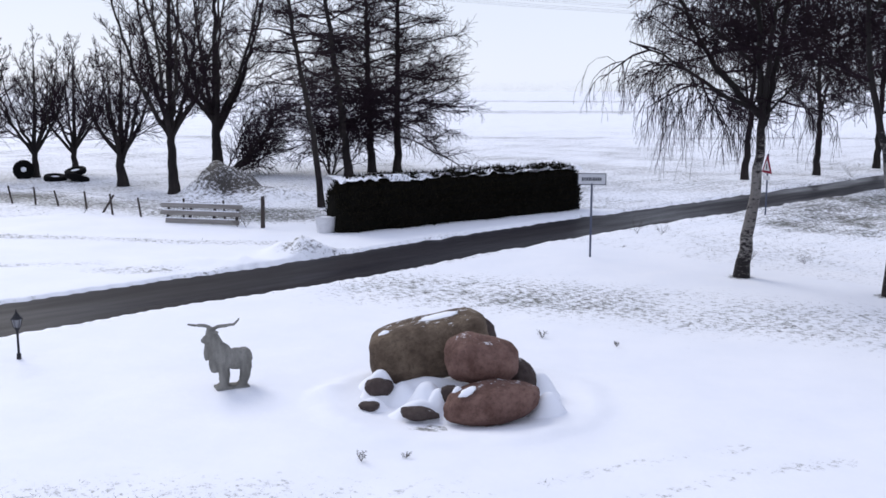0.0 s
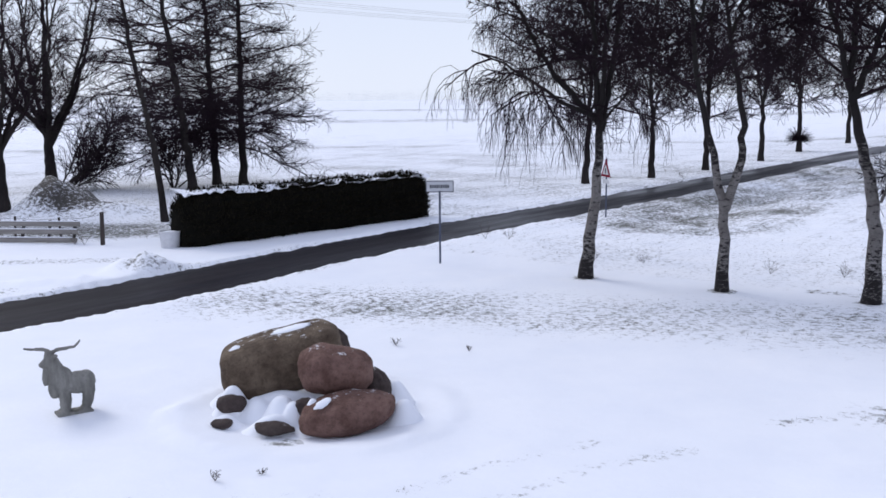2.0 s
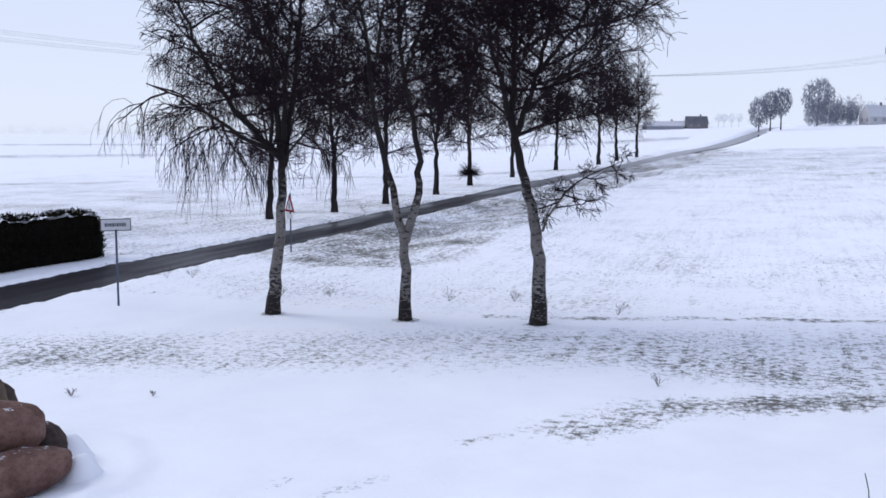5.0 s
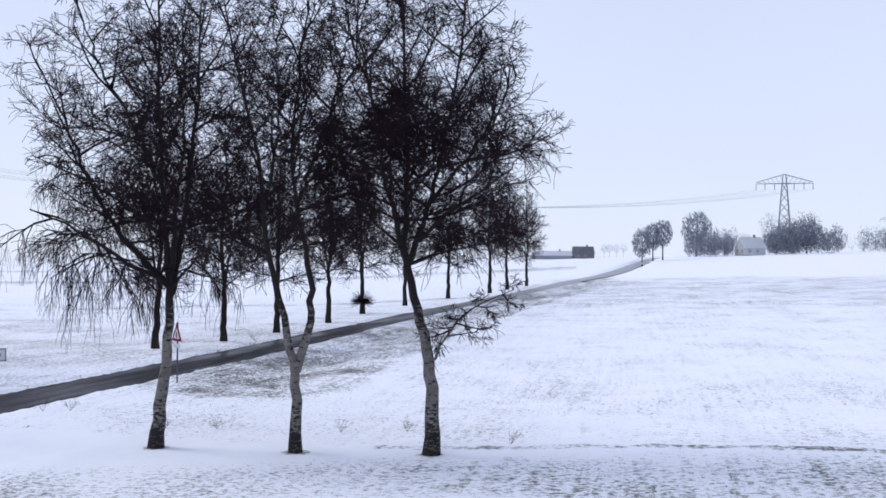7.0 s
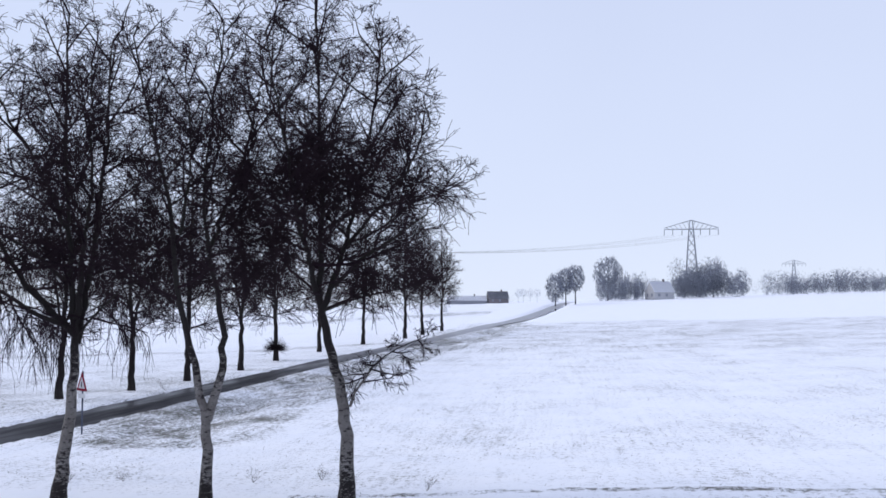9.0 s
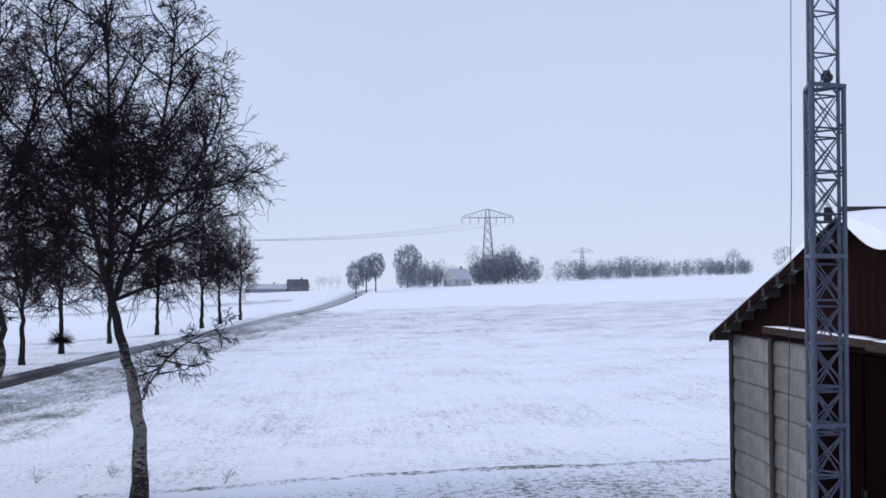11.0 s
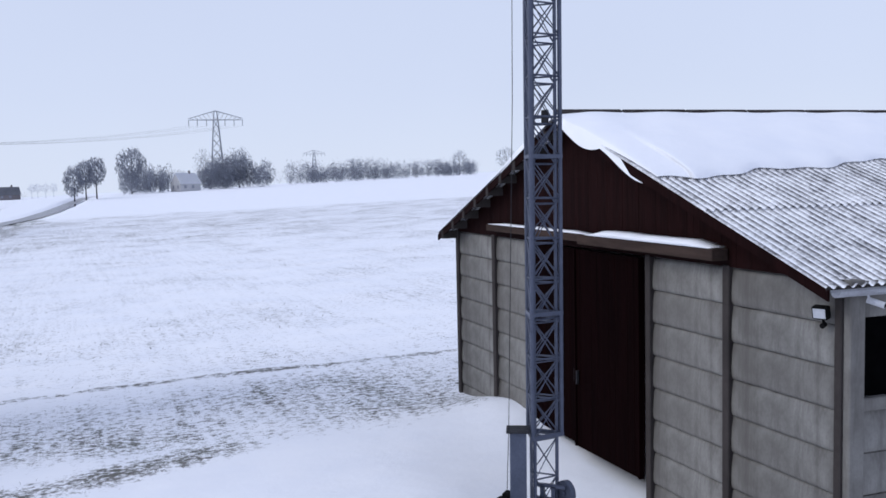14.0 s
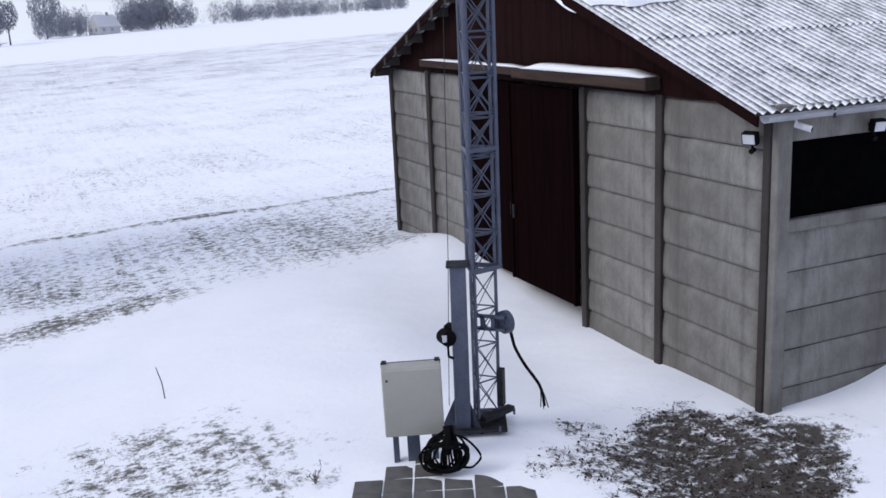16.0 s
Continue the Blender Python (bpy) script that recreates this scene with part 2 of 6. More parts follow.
def along(x, y, line):
    """Distance of plan points from a broken line."""
    best = np.full(np.shape(x), 1e9)
    for (ax, ay), (bx, by) in zip(line, line[1:]):
        dx, dy = bx - ax, by - ay
        t = np.clip(((x - ax) * dx + (y - ay) * dy) / (dx * dx + dy * dy), 0, 1)
        best = np.minimum(best, np.hypot(x - ax - t * dx, y - ay - t * dy))
    return best


def soft(d, inner, outer):
    t = np.clip((outer - d) / (outer - inner), 0, 1)
    return t * t * (3 - 2 * t)


# ================= plan =================
ROAD_LINE = [(-40, -8), (-22, 6.5), (-13.5, 14.6), (-8.7, 19.25), (-5.5, 22.4), (-3.2, 24.5), (0.0, 28.1), (4.85, 33.1), (12.0, 39.8), (19.6, 47.2), (32, 59.6), (46, 72.6),
             (64.5, 88.6), (86, 107.5), (118, 136), (137, 150), (173, 181), (228, 230), (290, 286), (335, 318)]
VERGE = [(14.5, 34.5), (19, 40.5), (27, 48.5), (36.5, 58), (53.5, 73.5), (72, 89.5), (97, 111), (122, 134)]
ROAD_HALF = 1.5
LAWN_EDGE = [(11.9, 20.7), (13.9, 19.0), (16.3, 17.0), (18.4, 15.1), (20.8, 12.1), (22.6, 10.0), (27, 5)]
BARN_AT, BARN_TURN = (10.95, 0.49), 45.0
_c, _s = math.cos(radians(BARN_TURN)), math.sin(radians(BARN_TURN))


def barn_local(x, y):
    """Plan point in the barn's own axes: along its gable wall, and out from it."""
    dx, dy = x - BARN_AT[0], y - BARN_AT[1]
    return dx * _c + dy * _s, -dx * _s + dy * _c


def lie(x, y):
    """The land climbs gently beyond the birches, towards the barn and the woods."""
    return np.maximum(0.0, 0.0279 * x - 0.0148 * y)


def ground_height(x, y):
    x, y = np.asarray(x, float), np.asarray(y, float)
    r = np.hypot(x, y)
    z = 0.16 * (fnoise(x / 7, y / 7, 3) - 0.47) + 0.05 * (fnoise(x / 1.3, y / 1.3, 9, 3) - 0.45)
    # the far land rises gently in the direction of the woods
    az = np.degrees(np.arctan2(x, y))
    rise = np.clip((r - 130) / 330, 0, 1)
    z = z + 3.6 * rise * rise * (3 - 2 * rise) * soft(np.abs(az - 58), 22, 45)
    # the verge between road and field is rough and has a shallow ditch
    dv = along(x, y, VERGE)
    z = z - 0.30 * soft(dv, 0.4, 2.4) + 0.24 * soft(dv, 3, 6) * (fnoise(x / 0.8, y / 0.8, 21, 3) - 0.4)
    # lawn edge stands a hand above the field
    de = along(x, y, LAWN_EDGE)
    z = z + 0.10 * soft(de, 0.1, 0.9) * fnoise(x / 0.5, y / 0.5, 5, 2)
    # snow drift against the barn
    u, w = barn_local(x, y)
    z = z + 0.24 * np.exp(-((u - 8.0) / 1.4) ** 2) * np.exp(-((w - 0.1) / 1.0) ** 2)
    z = z + 0.10 * np.exp(-((w - 0.1) / 0.8) ** 2) * (u > -1) * (u < 11.5) * fnoise(u / 1.1, w, 31, 2)
    z = z - 0.27 * soft(np.abs(u - 1.6), 2.6, 7.0) * soft(np.abs(w - 0.2), 0.9, 3.0)
    z = z - 0.12 * soft(np.hypot(u - 11.2, w), 0.3, 2.2)
    # heap of ploughed snow and the earth mound beyond the road
    z = z + 1.30 * np.exp(-(((x + 9.5) / 1.45) ** 2 + ((y - 42.5) / 1.9) ** 2) ** 1.6) * (0.55 + 0.9 * fnoise(x / 0.55, y / 0.55, 45, 3))
    z = z + 0.6 * np.exp(-(((x + 7.0) / 1.8) ** 2 + ((y - 40.8) / 1.2) ** 2)) * (0.4 + 1.2 * fnoise(x / 0.6, y / 0.6, 46, 3))
    # snow hollow and collar round the boulders
    rr = np.hypot((x - 0.25) / 1.15, y - 14.0)
    z = z + 0.12 * soft(np.abs(rr - 1.75), 0.0, 0.35) * fnoise(x / 0.5, y / 0.5, 51, 2) - 0.06 * soft(rr, 1.0, 1.5)
    # ground stays away under the road, with low banks of swept snow beside it
    d = along(x, y, ROAD_LINE) + 0.35 * (fnoise(x / 0.6, y / 0.6, 61, 3) - 0.45)
    z = z + 0.10 * soft(np.abs(d - ROAD_HALF - 0.35), 0.0, 0.5) * fnoise(x / 0.5, y / 0.5, 71, 2)
    flat = soft(d, ROAD_HALF + 0.2, ROAD_HALF + 2.0)
    z = z * (1 - 0.8 * flat)
    z = z + 0.50 * np.exp(-(((x + 4.0) / 0.8) ** 2 + ((y - 27.1) / 0.6) ** 2)) * (0.5 + 1.0 * fnoise(x / 0.3, y / 0.3, 41, 3))
    z = z + 0.22 * np.exp(-(((x + 6.0) / 1.6) ** 2 + ((y - 25.4) / 0.5) ** 2)) * (0.2 + 1.4 * fnoise(x / 0.35, y / 0.35, 43, 3))
    return np.where(d < ROAD_HALF, -0.22, z) + lie(x, y)


def bare_value(x, y):
    """How much grass or earth shows through the snow, 0 to 1."""
    n = fnoise(x / 3.0, y / 3.0, 81, 4)
    b = 0.46 * soft(along(x, y, [(-1.0, 22.4), (1.5, 21.6), (4, 20.5), (7.1, 19.0), (10.4, 17.6), (13.9, 15.0), (16.5, 13.2), (20.5, 9.6), (24, 5.5)]) + 1.6 * (n - 0.47), 0.9, 3.6)
    b = np.maximum(b, 0.62 * soft(along(x, y, [(8.4, 12.0), (10.4, 12.0), (12.1, 11.2), (13.6, 10.5)]) + 0.5 * (n - 0.47), 0.1, 1.3))
    b = np.maximum(b, 0.48 * soft(along(x, y, [(14.0, 14.2), (16.2, 11.8), (18.6, 9.0), (21, 6)]) + 1.2 * (n - 0.47), 1.8, 4.0))
    b = np.maximum(b, 0.66 * soft(along(x, y, LAWN_EDGE), 0.08, 0.45))
    b = np.maximum(b, (0.42 + 0.50 * fnoise(x / 0.9, y / 0.9, 29, 3)) * soft(along(x, y, VERGE), 3.6, 5.6))
    b = np.maximum(b, 0.30 * soft(along(x, y, [(9, 29), (13, 25), (15, 29)]), 0.5, 4.0))
    # the drive before the house, and the tracks over it
    b = np.maximum(b, 0.36 * soft(along(x, y, [(-6.5, 10.2), (-3, 10.4), (0, 10.2)]), 0.3, 1.3))
    for k, line in enumerate(([(1.2, 10.9), (2.6, 11.6), (3.9, 12.0)], [(2.2, 10.4), (3.6, 11.2), (5.0, 11.5)], [(6.6, 12.2), (8, 12.4)])):
        b = np.maximum(b, 0.40 * soft(along(x, y, line), 0.03, 0.30))
    # drive beyond the road
    b = np.maximum(b, 0.52 * soft(along(x, y, [(-20, 30.6), (-16, 30.2), (-10, 29.6), (-5.2, 29)]), 0.15, 0.9))
    b = np.maximum(b, 0.46 * soft(along(x, y, [(-16, 24.2), (-12, 24.8), (-9, 25.4)]), 0.1, 0.8))
    b = np.maximum(b, 0.5 * soft(np.hypot((x + 7.9) / 2.2, y - 24.4), 0.3, 1.0))
    # rough ground round the fence, the mound and under the row of trees
    b = np.maximum(b, 0.70 * soft(along(x, y, [(-24, 44), (-16, 40.4), (-11, 37.6), (-6, 35.6)]), 1.0, 3.6))
    b = np.maximum(b, 0.86 * soft(np.hypot((x + 8.6) / 2.2, (y - 42) / 1.9), 0.6, 1.6))
    b = np.maximum(b, 0.6 * soft(np.hypot(x + 3.9, y - 26.9), 0.3, 1.1))
    # fields beyond the road and to the woods
    r = np.hypot(x, y)
    side = (x - y) < -26
    b = np.maximum(b, np.where(side & (r > 38), 0.20 * soft(r, 60, 150) + 0.27, 0))
    for rr, w in ((95, 4), (210, 25), (420, 60)):
        b = np.maximum(b, np.where(side, 0.55 * soft(np.abs(y - rr), w * 0.3, w), 0))
    u = (x + y) / 1.414
    far = (~side) & (along(x, y, LAWN_EDGE) > 0.5) & ((x + 0.95 * y) > 31.4)
    b = np.maximum(b, np.where(far, 0.355 + 0.12 * soft(np.abs(u - 130), 25, 75), 0))
    b = np.where((0.9 * x + 0.38 * y > 173) & far, 0.05, b)
    # earth by the barn and grass by the drive
    b = np.maximum(b, 0.84 * soft(np.hypot((x - 9.45) / 1.75, (y - 1.05) / 1.85) + 0.9 * (fnoise(x / 0.5, y / 0.5, 23, 3) - 0.45), 0.5, 1.15))
    b = np.maximum(b, 0.74 * soft(np.hypot((x - 7.8) / 2.2, (y - 6.1) / 2.2) + 0.7 * (fnoise(x / 0.5, y / 0.5, 27, 3) - 0.45), 0.2, 1.1))
    # small bare rims round trunks and boulders
    for px, py in ((7.29, 23.6), (9.88, 21.25), (12.4, 19.3)):
        b = np.maximum(b, 0.8 * soft(np.hypot(x - px, y - py), 0.2, 0.55))
    b = np.maximum(b, 0.7 * soft(np.hypot((x + 0.2) / 1.3, y - 12.9), 0.1, 0.35))
    d = along(x, y, ROAD_LINE)
    b = np.maximum(b, 0.75 * fnoise(x / 1.7, y / 1.7, 19, 3) * soft(np.abs(d - ROAD_HALF - 0.1), 0.05, 0.6))
    return np.clip(b * (0.55 + 0.95 * n), 0, 1)


def build_ground():
    az = np.concatenate([np.arange(-30, 97, 0.29), np.arange(98, 322, 4.0)])
    el = np.concatenate([[80, 70, 60, 52, 46, 42], np.arange(39, 25, -0.14), np.arange(25, 5, -0.085), np.arange(5, 1.0, -0.06), np.arange(1.0, 0.06, -0.045)])
    rad = np.concatenate([EYE / np.tan(np.radians(el)), [4950]])
    A, Rr = np.meshgrid(np.radians(az), rad)
    X, Y = Rr * np.sin(A), Rr * np.cos(A)
    Zh = ground_height(X, Y)
    nr, na = X.shape
    V = np.stack([X.ravel(), Y.ravel(), Zh.ravel()], 1)
    V = np.concatenate([V, [[0, 0, 0]]])
    i = np.arange(nr - 1)[:, None] * na + np.arange(na)[None, :]
    j = np.arange(nr - 1)[:, None] * na + (np.arange(na)[None, :] + 1) % na
    F = np.stack([i, i + na, j + na, j], -1).reshape(-1, 4)
    ob = fast_mesh("ground", V, F, GROUND)
    me = ob.data
    for name, val in (("bare", bare_value(V[:, 0], V[:, 1])),
                      ("dirt", np.maximum(soft(np.hypot(V[:, 0] - 9.45, V[:, 1] - 1.05), 1.4, 2.3),
                                          np.maximum(soft(np.abs(along(V[:, 0], V[:, 1], ROAD_LINE) - ROAD_HALF), 0.2, 0.8),
                                                     soft(np.hypot(V[:, 0] + 8.4, V[:, 1] - 42), 1.5, 4))))):
        at = me.attributes.new(name, "FLOAT", "POINT")
        at.data.foreach_set("value", val.astype(np.float32))
    # the disc under the eye
    bm = bmesh.new(); bm.from_mesh(me)
    bm.verts.ensure_lookup_table()
    for k in range(na):
        bm.faces.new((bm.verts[nr * na], bm.verts[k], bm.verts[(k + 1) % na]))
    bm.to_mesh(me); bm.free()
    tagged(ob, "snow-covered lawn and fields with grass showing through", "ground", kind="structure")
    return ob


def build_road():
    pts = []
    for (ax, ay), (bx, by) in zip(ROAD_LINE, ROAD_LINE[1:]):
        n = max(2, int(math.hypot(bx - ax, by - ay) / 2.5))
        for k in range(n):
            pts.append((ax + (bx - ax) * k / n, ay + (by - ay) * k / n))
    pts = np.array(pts + [ROAD_LINE[-1]])
    for _ in range(6):
        pts[1:-1] = (pts[:-2] + 2 * pts[1:-1] + pts[2:]) / 4
    t = np.gradient(pts, axis=0)
    t /= np.linalg.norm(t, axis=1)[:, None]
    nrm = np.stack([-t[:, 1], t[:, 0]], 1)
    offs = np.linspace(-ROAD_HALF - 0.35, ROAD_HALF + 0.35, 9)
    V = []
    for p, q in zip(pts, nrm):
        for o in offs:
            x, y = p + q * o
            V.append((x, y, -0.05 - 0.012 * (o / ROAD_HALF) ** 2))
    V = np.array(V)
    r = np.hypot(V[:, 0], V[:, 1])
    rise = np.clip((r - 130) / 330, 0, 1)
    V[:, 2] += lie(V[:, 0], V[:, 1]) + 3.6 * rise * rise * (3 - 2 * rise) * soft(np.abs(np.degrees(np.arctan2(V[:, 0], V[:, 1])) - 58), 22, 45) * 0.9 + 0.1 * rise
    k = len(offs)
    F = np.array([(a * k + b, a * k + b + 1, a * k + k + b + 1, a * k + k + b) for a in range(len(pts) - 1) for b in range(k - 1)])[:, ::-1]
    ob = fast_mesh("road", V, F, ROAD)
    return tagged(ob, "narrow wet asphalt lane cleared of snow", "road", kind="structure")


build_ground()
build_road()


# ================= barn =================
BARN_M = pose(BARN_AT[0], BARN_AT[1], 0.27, 0, 0, BARN_TURN) @ pose(0, 0, 0, 0, -1.3, 0)
BW, BL, EAVE, APEX, MID, LAP = 11.0, 17.0, 3.22, 5.24, 5.80, 0.12
SLOPE_R = (APEX - 3.17) / (MID + LAP)
SLOPE_L = (APEX - 3.14) / (BW + 0.3 - MID)


def roof_z(x):
    return APEX - (MID - x) * SLOPE_R if x < MID else APEX - (x - MID) * SLOPE_L


def panel_mesh(length, height, seed):
    """One precast wall panel: slightly bellied face, rounded long edges."""
    rnd = random.Random(seed)
    prof = [(0.0, 0.0), (0.034, 0.003), (0.052, 0.02), (0.064, 0.06), (0.066, height * 0.35), (0.058, height * 0.7), (0.046, height - 0.05), (0.036, height - 0.008), (0.0, height - 0.002)]
    n = 10
    V, F = [], []
    for i in range(n + 1):
        x = length * i / n
        j = rnd.uniform(-0.004, 0.004)
        for y, z in prof:
            V.append((x, y + (j if y > 0.03 else 0), z + (j * 1.5 if z > 0.02 else 0)))
    k = len(prof)
    for i in range(n):
        for q in range(k - 1):
            a = i * k + q
            F.append((a, a + 1, a + k + 1, a + k))
    F.append(tuple(range(k))[::-1]); F.append(tuple(n * k + q for q in range(k)))
    return V, [f[::-1] for f in F]


def corrugated(x0, x1, y0, y1, lift, pitch_y=0.125, depth=0.019, per=6, nx=6):
    ny = int((y1 - y0) / pitch_y * per)
    V, F = [], []
    for i in range(nx + 1):
        x = x0 + (x1 - x0) * i / nx
        for j in range(ny + 1):
            y = y0 + (y1 - y0) * j / ny
            V.append((x, -y, roof_z(x) + lift + depth * math.sin(2 * math.pi * y / pitch_y)))
    for i in range(nx):
        for j in range(ny):
            a = i * (ny + 1) + j
            F.append((a, a + 1, a + ny + 2, a + ny + 1))
    return V, F


def roof_material():
    m, n, l, b = node_mat("snow_dusted_corrugated_sheet", 0.8)
    tc = n.new("ShaderNodeTexCoord")
    sp = n.new("ShaderNodeSeparateXYZ"); l.new(tc.outputs["Object"], sp.inputs[0])
    wave = arith(n, l, "SINE", arith(n, l, "MULTIPLY", sp.outputs[1], 2 * math.pi / 0.125), 0)
    a = noise_node(n, l, 2.2, 6, 0.7)
    c = noise_node(n, l, 22, 4, 0.75)
    d = noise_node(n, l, 5, 5, 0.75, (0.5, 3, 1))
    k = arith(n, l, "ADD", arith(n, l, "MULTIPLY", wave, 0.17), arith(n, l, "ADD", arith(n, l, "MULTIPLY", a, 0.5), arith(n, l, "MULTIPLY", c, 0.50)))
    k = arith(n, l, "ADD", k, arith(n, l, "MULTIPLY", d, 0.35))
    f = remap(n, l, k, 0.49, 0.78)
    sheet = mixc(n, l, remap(n, l, a, 0.35, 0.65), (0.10, 0.10, 0.11), (0.17, 0.165, 0.17))
    l.new(mixc(n, l, f, sheet, SNOW_C), b.inputs["Base Color"])
    bump(n, l, b, k, 0.4, 0.02)
    return m


def build_barn():
    barn = thing("barn", BARN_M, "grey concrete panel barn with red-brown gable and snowy corrugated roof", "barn")
    # back and far walls, floor, plain
    bm = bmesh.new()
    box(bm, (0.12, BL - 0.2, EAVE), (BW - 0.06, -BL / 2, EAVE / 2))
    box(bm, (BW, 0.12, EAVE), (BW / 2, -BL + 0.06, EAVE / 2))
    part("wall", bm, CONCRETE, barn)
    # posts of the gable wall
    for x, w in ((0.045, 0.10), (1.93, 0.13), (3.68, 0.12), (7.38, 0.13), (9.06, 0.13), (10.94, 0.13)):
        bm = bmesh.new()
        box(bm, (w, 0.17, EAVE + 0.35), (x, -0.005, EAVE / 2 - 0.175), bevel=0.012)
        part("post", bm, POST_C, barn, "dark concrete post")
    # panels
    H = 0.455
    bays = [(0.10, 1.86), (2.00, 3.61), (7.45, 8.99), (9.13, 10.87)]
    for k, (a, b_) in enumerate(bays):
        for s in range(2):
            V, F = panel_mesh(b_ - a, H, 10 * k + s)
            me_ob = obj("panel", V, F, CONCRETE, barn, smooth=True)
            me_ob.location = (a, -0.03, s * H)
            for r in [-1] * s + list(range(s + 2, 7, 2)):
                c = new("panel", me_ob.data); c.parent = barn; c.location = (a, -0.03, r * H)
        V, F = panel_mesh(b_ - a, EAVE - 7 * H + 0.03, 77)
        o = obj("panel", V, F, CONCRETE, barn); o.location = (a, -0.03, 7 * H)
    # the long side wall: posts, panels, one long window strip under the eave
    for y in (0.10, 4.1, 8.1, 12.1, 16.1):
        bm = bmesh.new()
        box(bm, (0.17, 0.20 if y < 1 else 0.14, EAVE + 0.6), (-0.012, -y + (0.04 if y < 1 else 0), EAVE / 2 - 0.30), bevel=0.012)
        part("post", bm, CONCRETE if y < 1 else POST_C, barn)
    for a in (0.17, 4.18, 8.18, 12.18):
        for r in range(-1, 4):
            V, F = panel_mesh(3.84, H, 200 + r)
            o = obj("panel", V, F, CONCRETE, barn)
            o.matrix_local = Matrix.Translation((0.03, -a, r * H)) @ pose(0, 0, 0, 0, 0, 90) @ Matrix.Scale(-1, 4, (1, 0, 0))
            o.data.flip_normals()
        for z, h in ((1.82, 0.14), (2.82, 0.38)):
            bm = bmesh.new()
            box(bm, (0.10, 3.84, h), (0.0, -a - 1.92, z + h / 2), bevel=0.012)
            part("lintel" if z > 2 else "sill", bm, CONCRETE, barn)
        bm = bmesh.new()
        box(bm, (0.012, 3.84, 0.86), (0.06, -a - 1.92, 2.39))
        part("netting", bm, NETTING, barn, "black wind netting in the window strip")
        for y in (a + 0.03, a + 3.81):
            bm = bmesh.new()
            box(bm, (0.06, 0.05, 0.86), (0.01, -y, 2.39))
            part("window_jamb", bm, POST_C, barn)
    # gable boards over the gable wall, a face of upright planks
    bm = bmesh.new()
    x = 0.0
    rnd = random.Random(5)
    while x < BW - 0.01:
        w = 0.145
        d = rnd.uniform(0.0, 0.003)
        za, zb = roof_z(x) - 0.05, roof_z(min(x + w, BW)) - 0.05
        vs = [bm.verts.new(p) for p in ((x, 0.06 + d, EAVE - 0.02), (x + w - 0.002, 0.06 + d, EAVE - 0.02), (x + w - 0.002, 0.06 + d, zb), (x, 0.06 + d, za),
                                        (x, -0.06, EAVE - 0.02), (x + w, -0.06, EAVE - 0.02), (x + w, -0.06, zb), (x, -0.06, za))]
        for f in ((0, 1, 2, 3), (1, 5, 6, 2), (4, 0, 3, 7), (4, 5, 1, 0), (5, 4, 7, 6), (3, 2, 6, 7)):
            bm.faces.new([vs[q] for q in f])
        x += w
    bmesh.ops.recalc_face_normals(bm, faces=bm.faces)
    tagged(part("gable_boarding", bm, BROWN, barn, "dark red-brown upright boarding"), kind="stuff")
    # sliding doors: two leaves of boards
    for a, b_, y in ((3.78, 5.72, 0.10), (5.70, 7.40, 0.02)):
        bm = bmesh.new()
        box(bm, (b_ - a, 0.03, 3.14), ((a + b_) / 2, y - 0.02, 1.60))
        leaf = part("sliding_door", bm, DOORWOOD, barn, "closed red-brown sliding door leaf")
        n = int((b_ - a) / 0.165)
        w = (b_ - a) / n
        for k in range(n):
            bm = bmesh.new()
            box(bm, (w - 0.003, 0.024, 3.14), (a + (k + 0.5) * w, y + 0.008 + 0.0015 * (k % 3), 1.60), bevel=0.002)
            part("board", bm, DOORWOOD, leaf)
        for xx in (a + 0.03, b_ - 0.03):
            bm = bmesh.new()
            box(bm, (0.05, 0.035, 3.14), (xx, y + 0.035, 1.60), bevel=0.005)
            part("edge_strip", bm, DOORWOOD, leaf)
        bm = bmesh.new()
        box(bm, (0.03, 0.05, 0.22), (a + 0.12 if y < 0.05 else b_ - 0.12, y + 0.05, 1.15), bevel=0.008)
        part("handle", bm, DARKMETAL, leaf)
    # track beam over the doors with snow on it
    bm = bmesh.new()
    box(bm, (3.40, 0.24, 0.15), (3.58, 0.19, 3.355), bevel=0.012)
    box(bm, (3.72, 0.18, 0.12), (7.10, 0.16, 3.37), bevel=0.012)
    beam = part("door_track", bm, DARKWOOD, barn, "weathered timber door track cover")
    for x0, x1, y, w, h in ((1.92, 5.00, 0.19, 0.27, 0.085), (5.10, 8.9, 0.16, 0.17, 0.035)):
        n = 40
        V, F = [], []
        for i in range(n + 1):
            xx = x0 + (x1 - x0) * i / n
            hh = h * (0.55 + 0.7 * float(fnoise(np.array(xx * 1.7), np.array(w), 4, 3))) * min(1, 6 * min(i, n - i) / n + 0.1)
            zb = 3.432
            V += [(xx, y - w / 2, zb), (xx, y + w / 2, zb), (xx, y + w / 2 + 0.005, zb + hh * 0.6), (xx, y + w * 0.2, zb + hh), (xx, y - w / 2, zb + hh)]
        for i in range(n):
            for q in range(5):
                a = i * 5
                F.append((a + q, a + (q + 1) % 5, a + 5 + (q + 1) % 5, a + 5 + q))
        obj("snow_ledge", V, F, SNOW, beam, "soft snow lying on the track cover", smooth=True)
    # roof sheets
    RM = roof_material()
    V, F = corrugated(-LAP, MID, -0.38, BL + 0.3, 0.0)
    r1 = obj("roof", V, F, RM, barn, "corrugated sheets dusted with snow", smooth=True)
    # dark ends of the sheets over the gutter
    V = []
    nw = int((BL + 0.68) / 0.125 * 6)
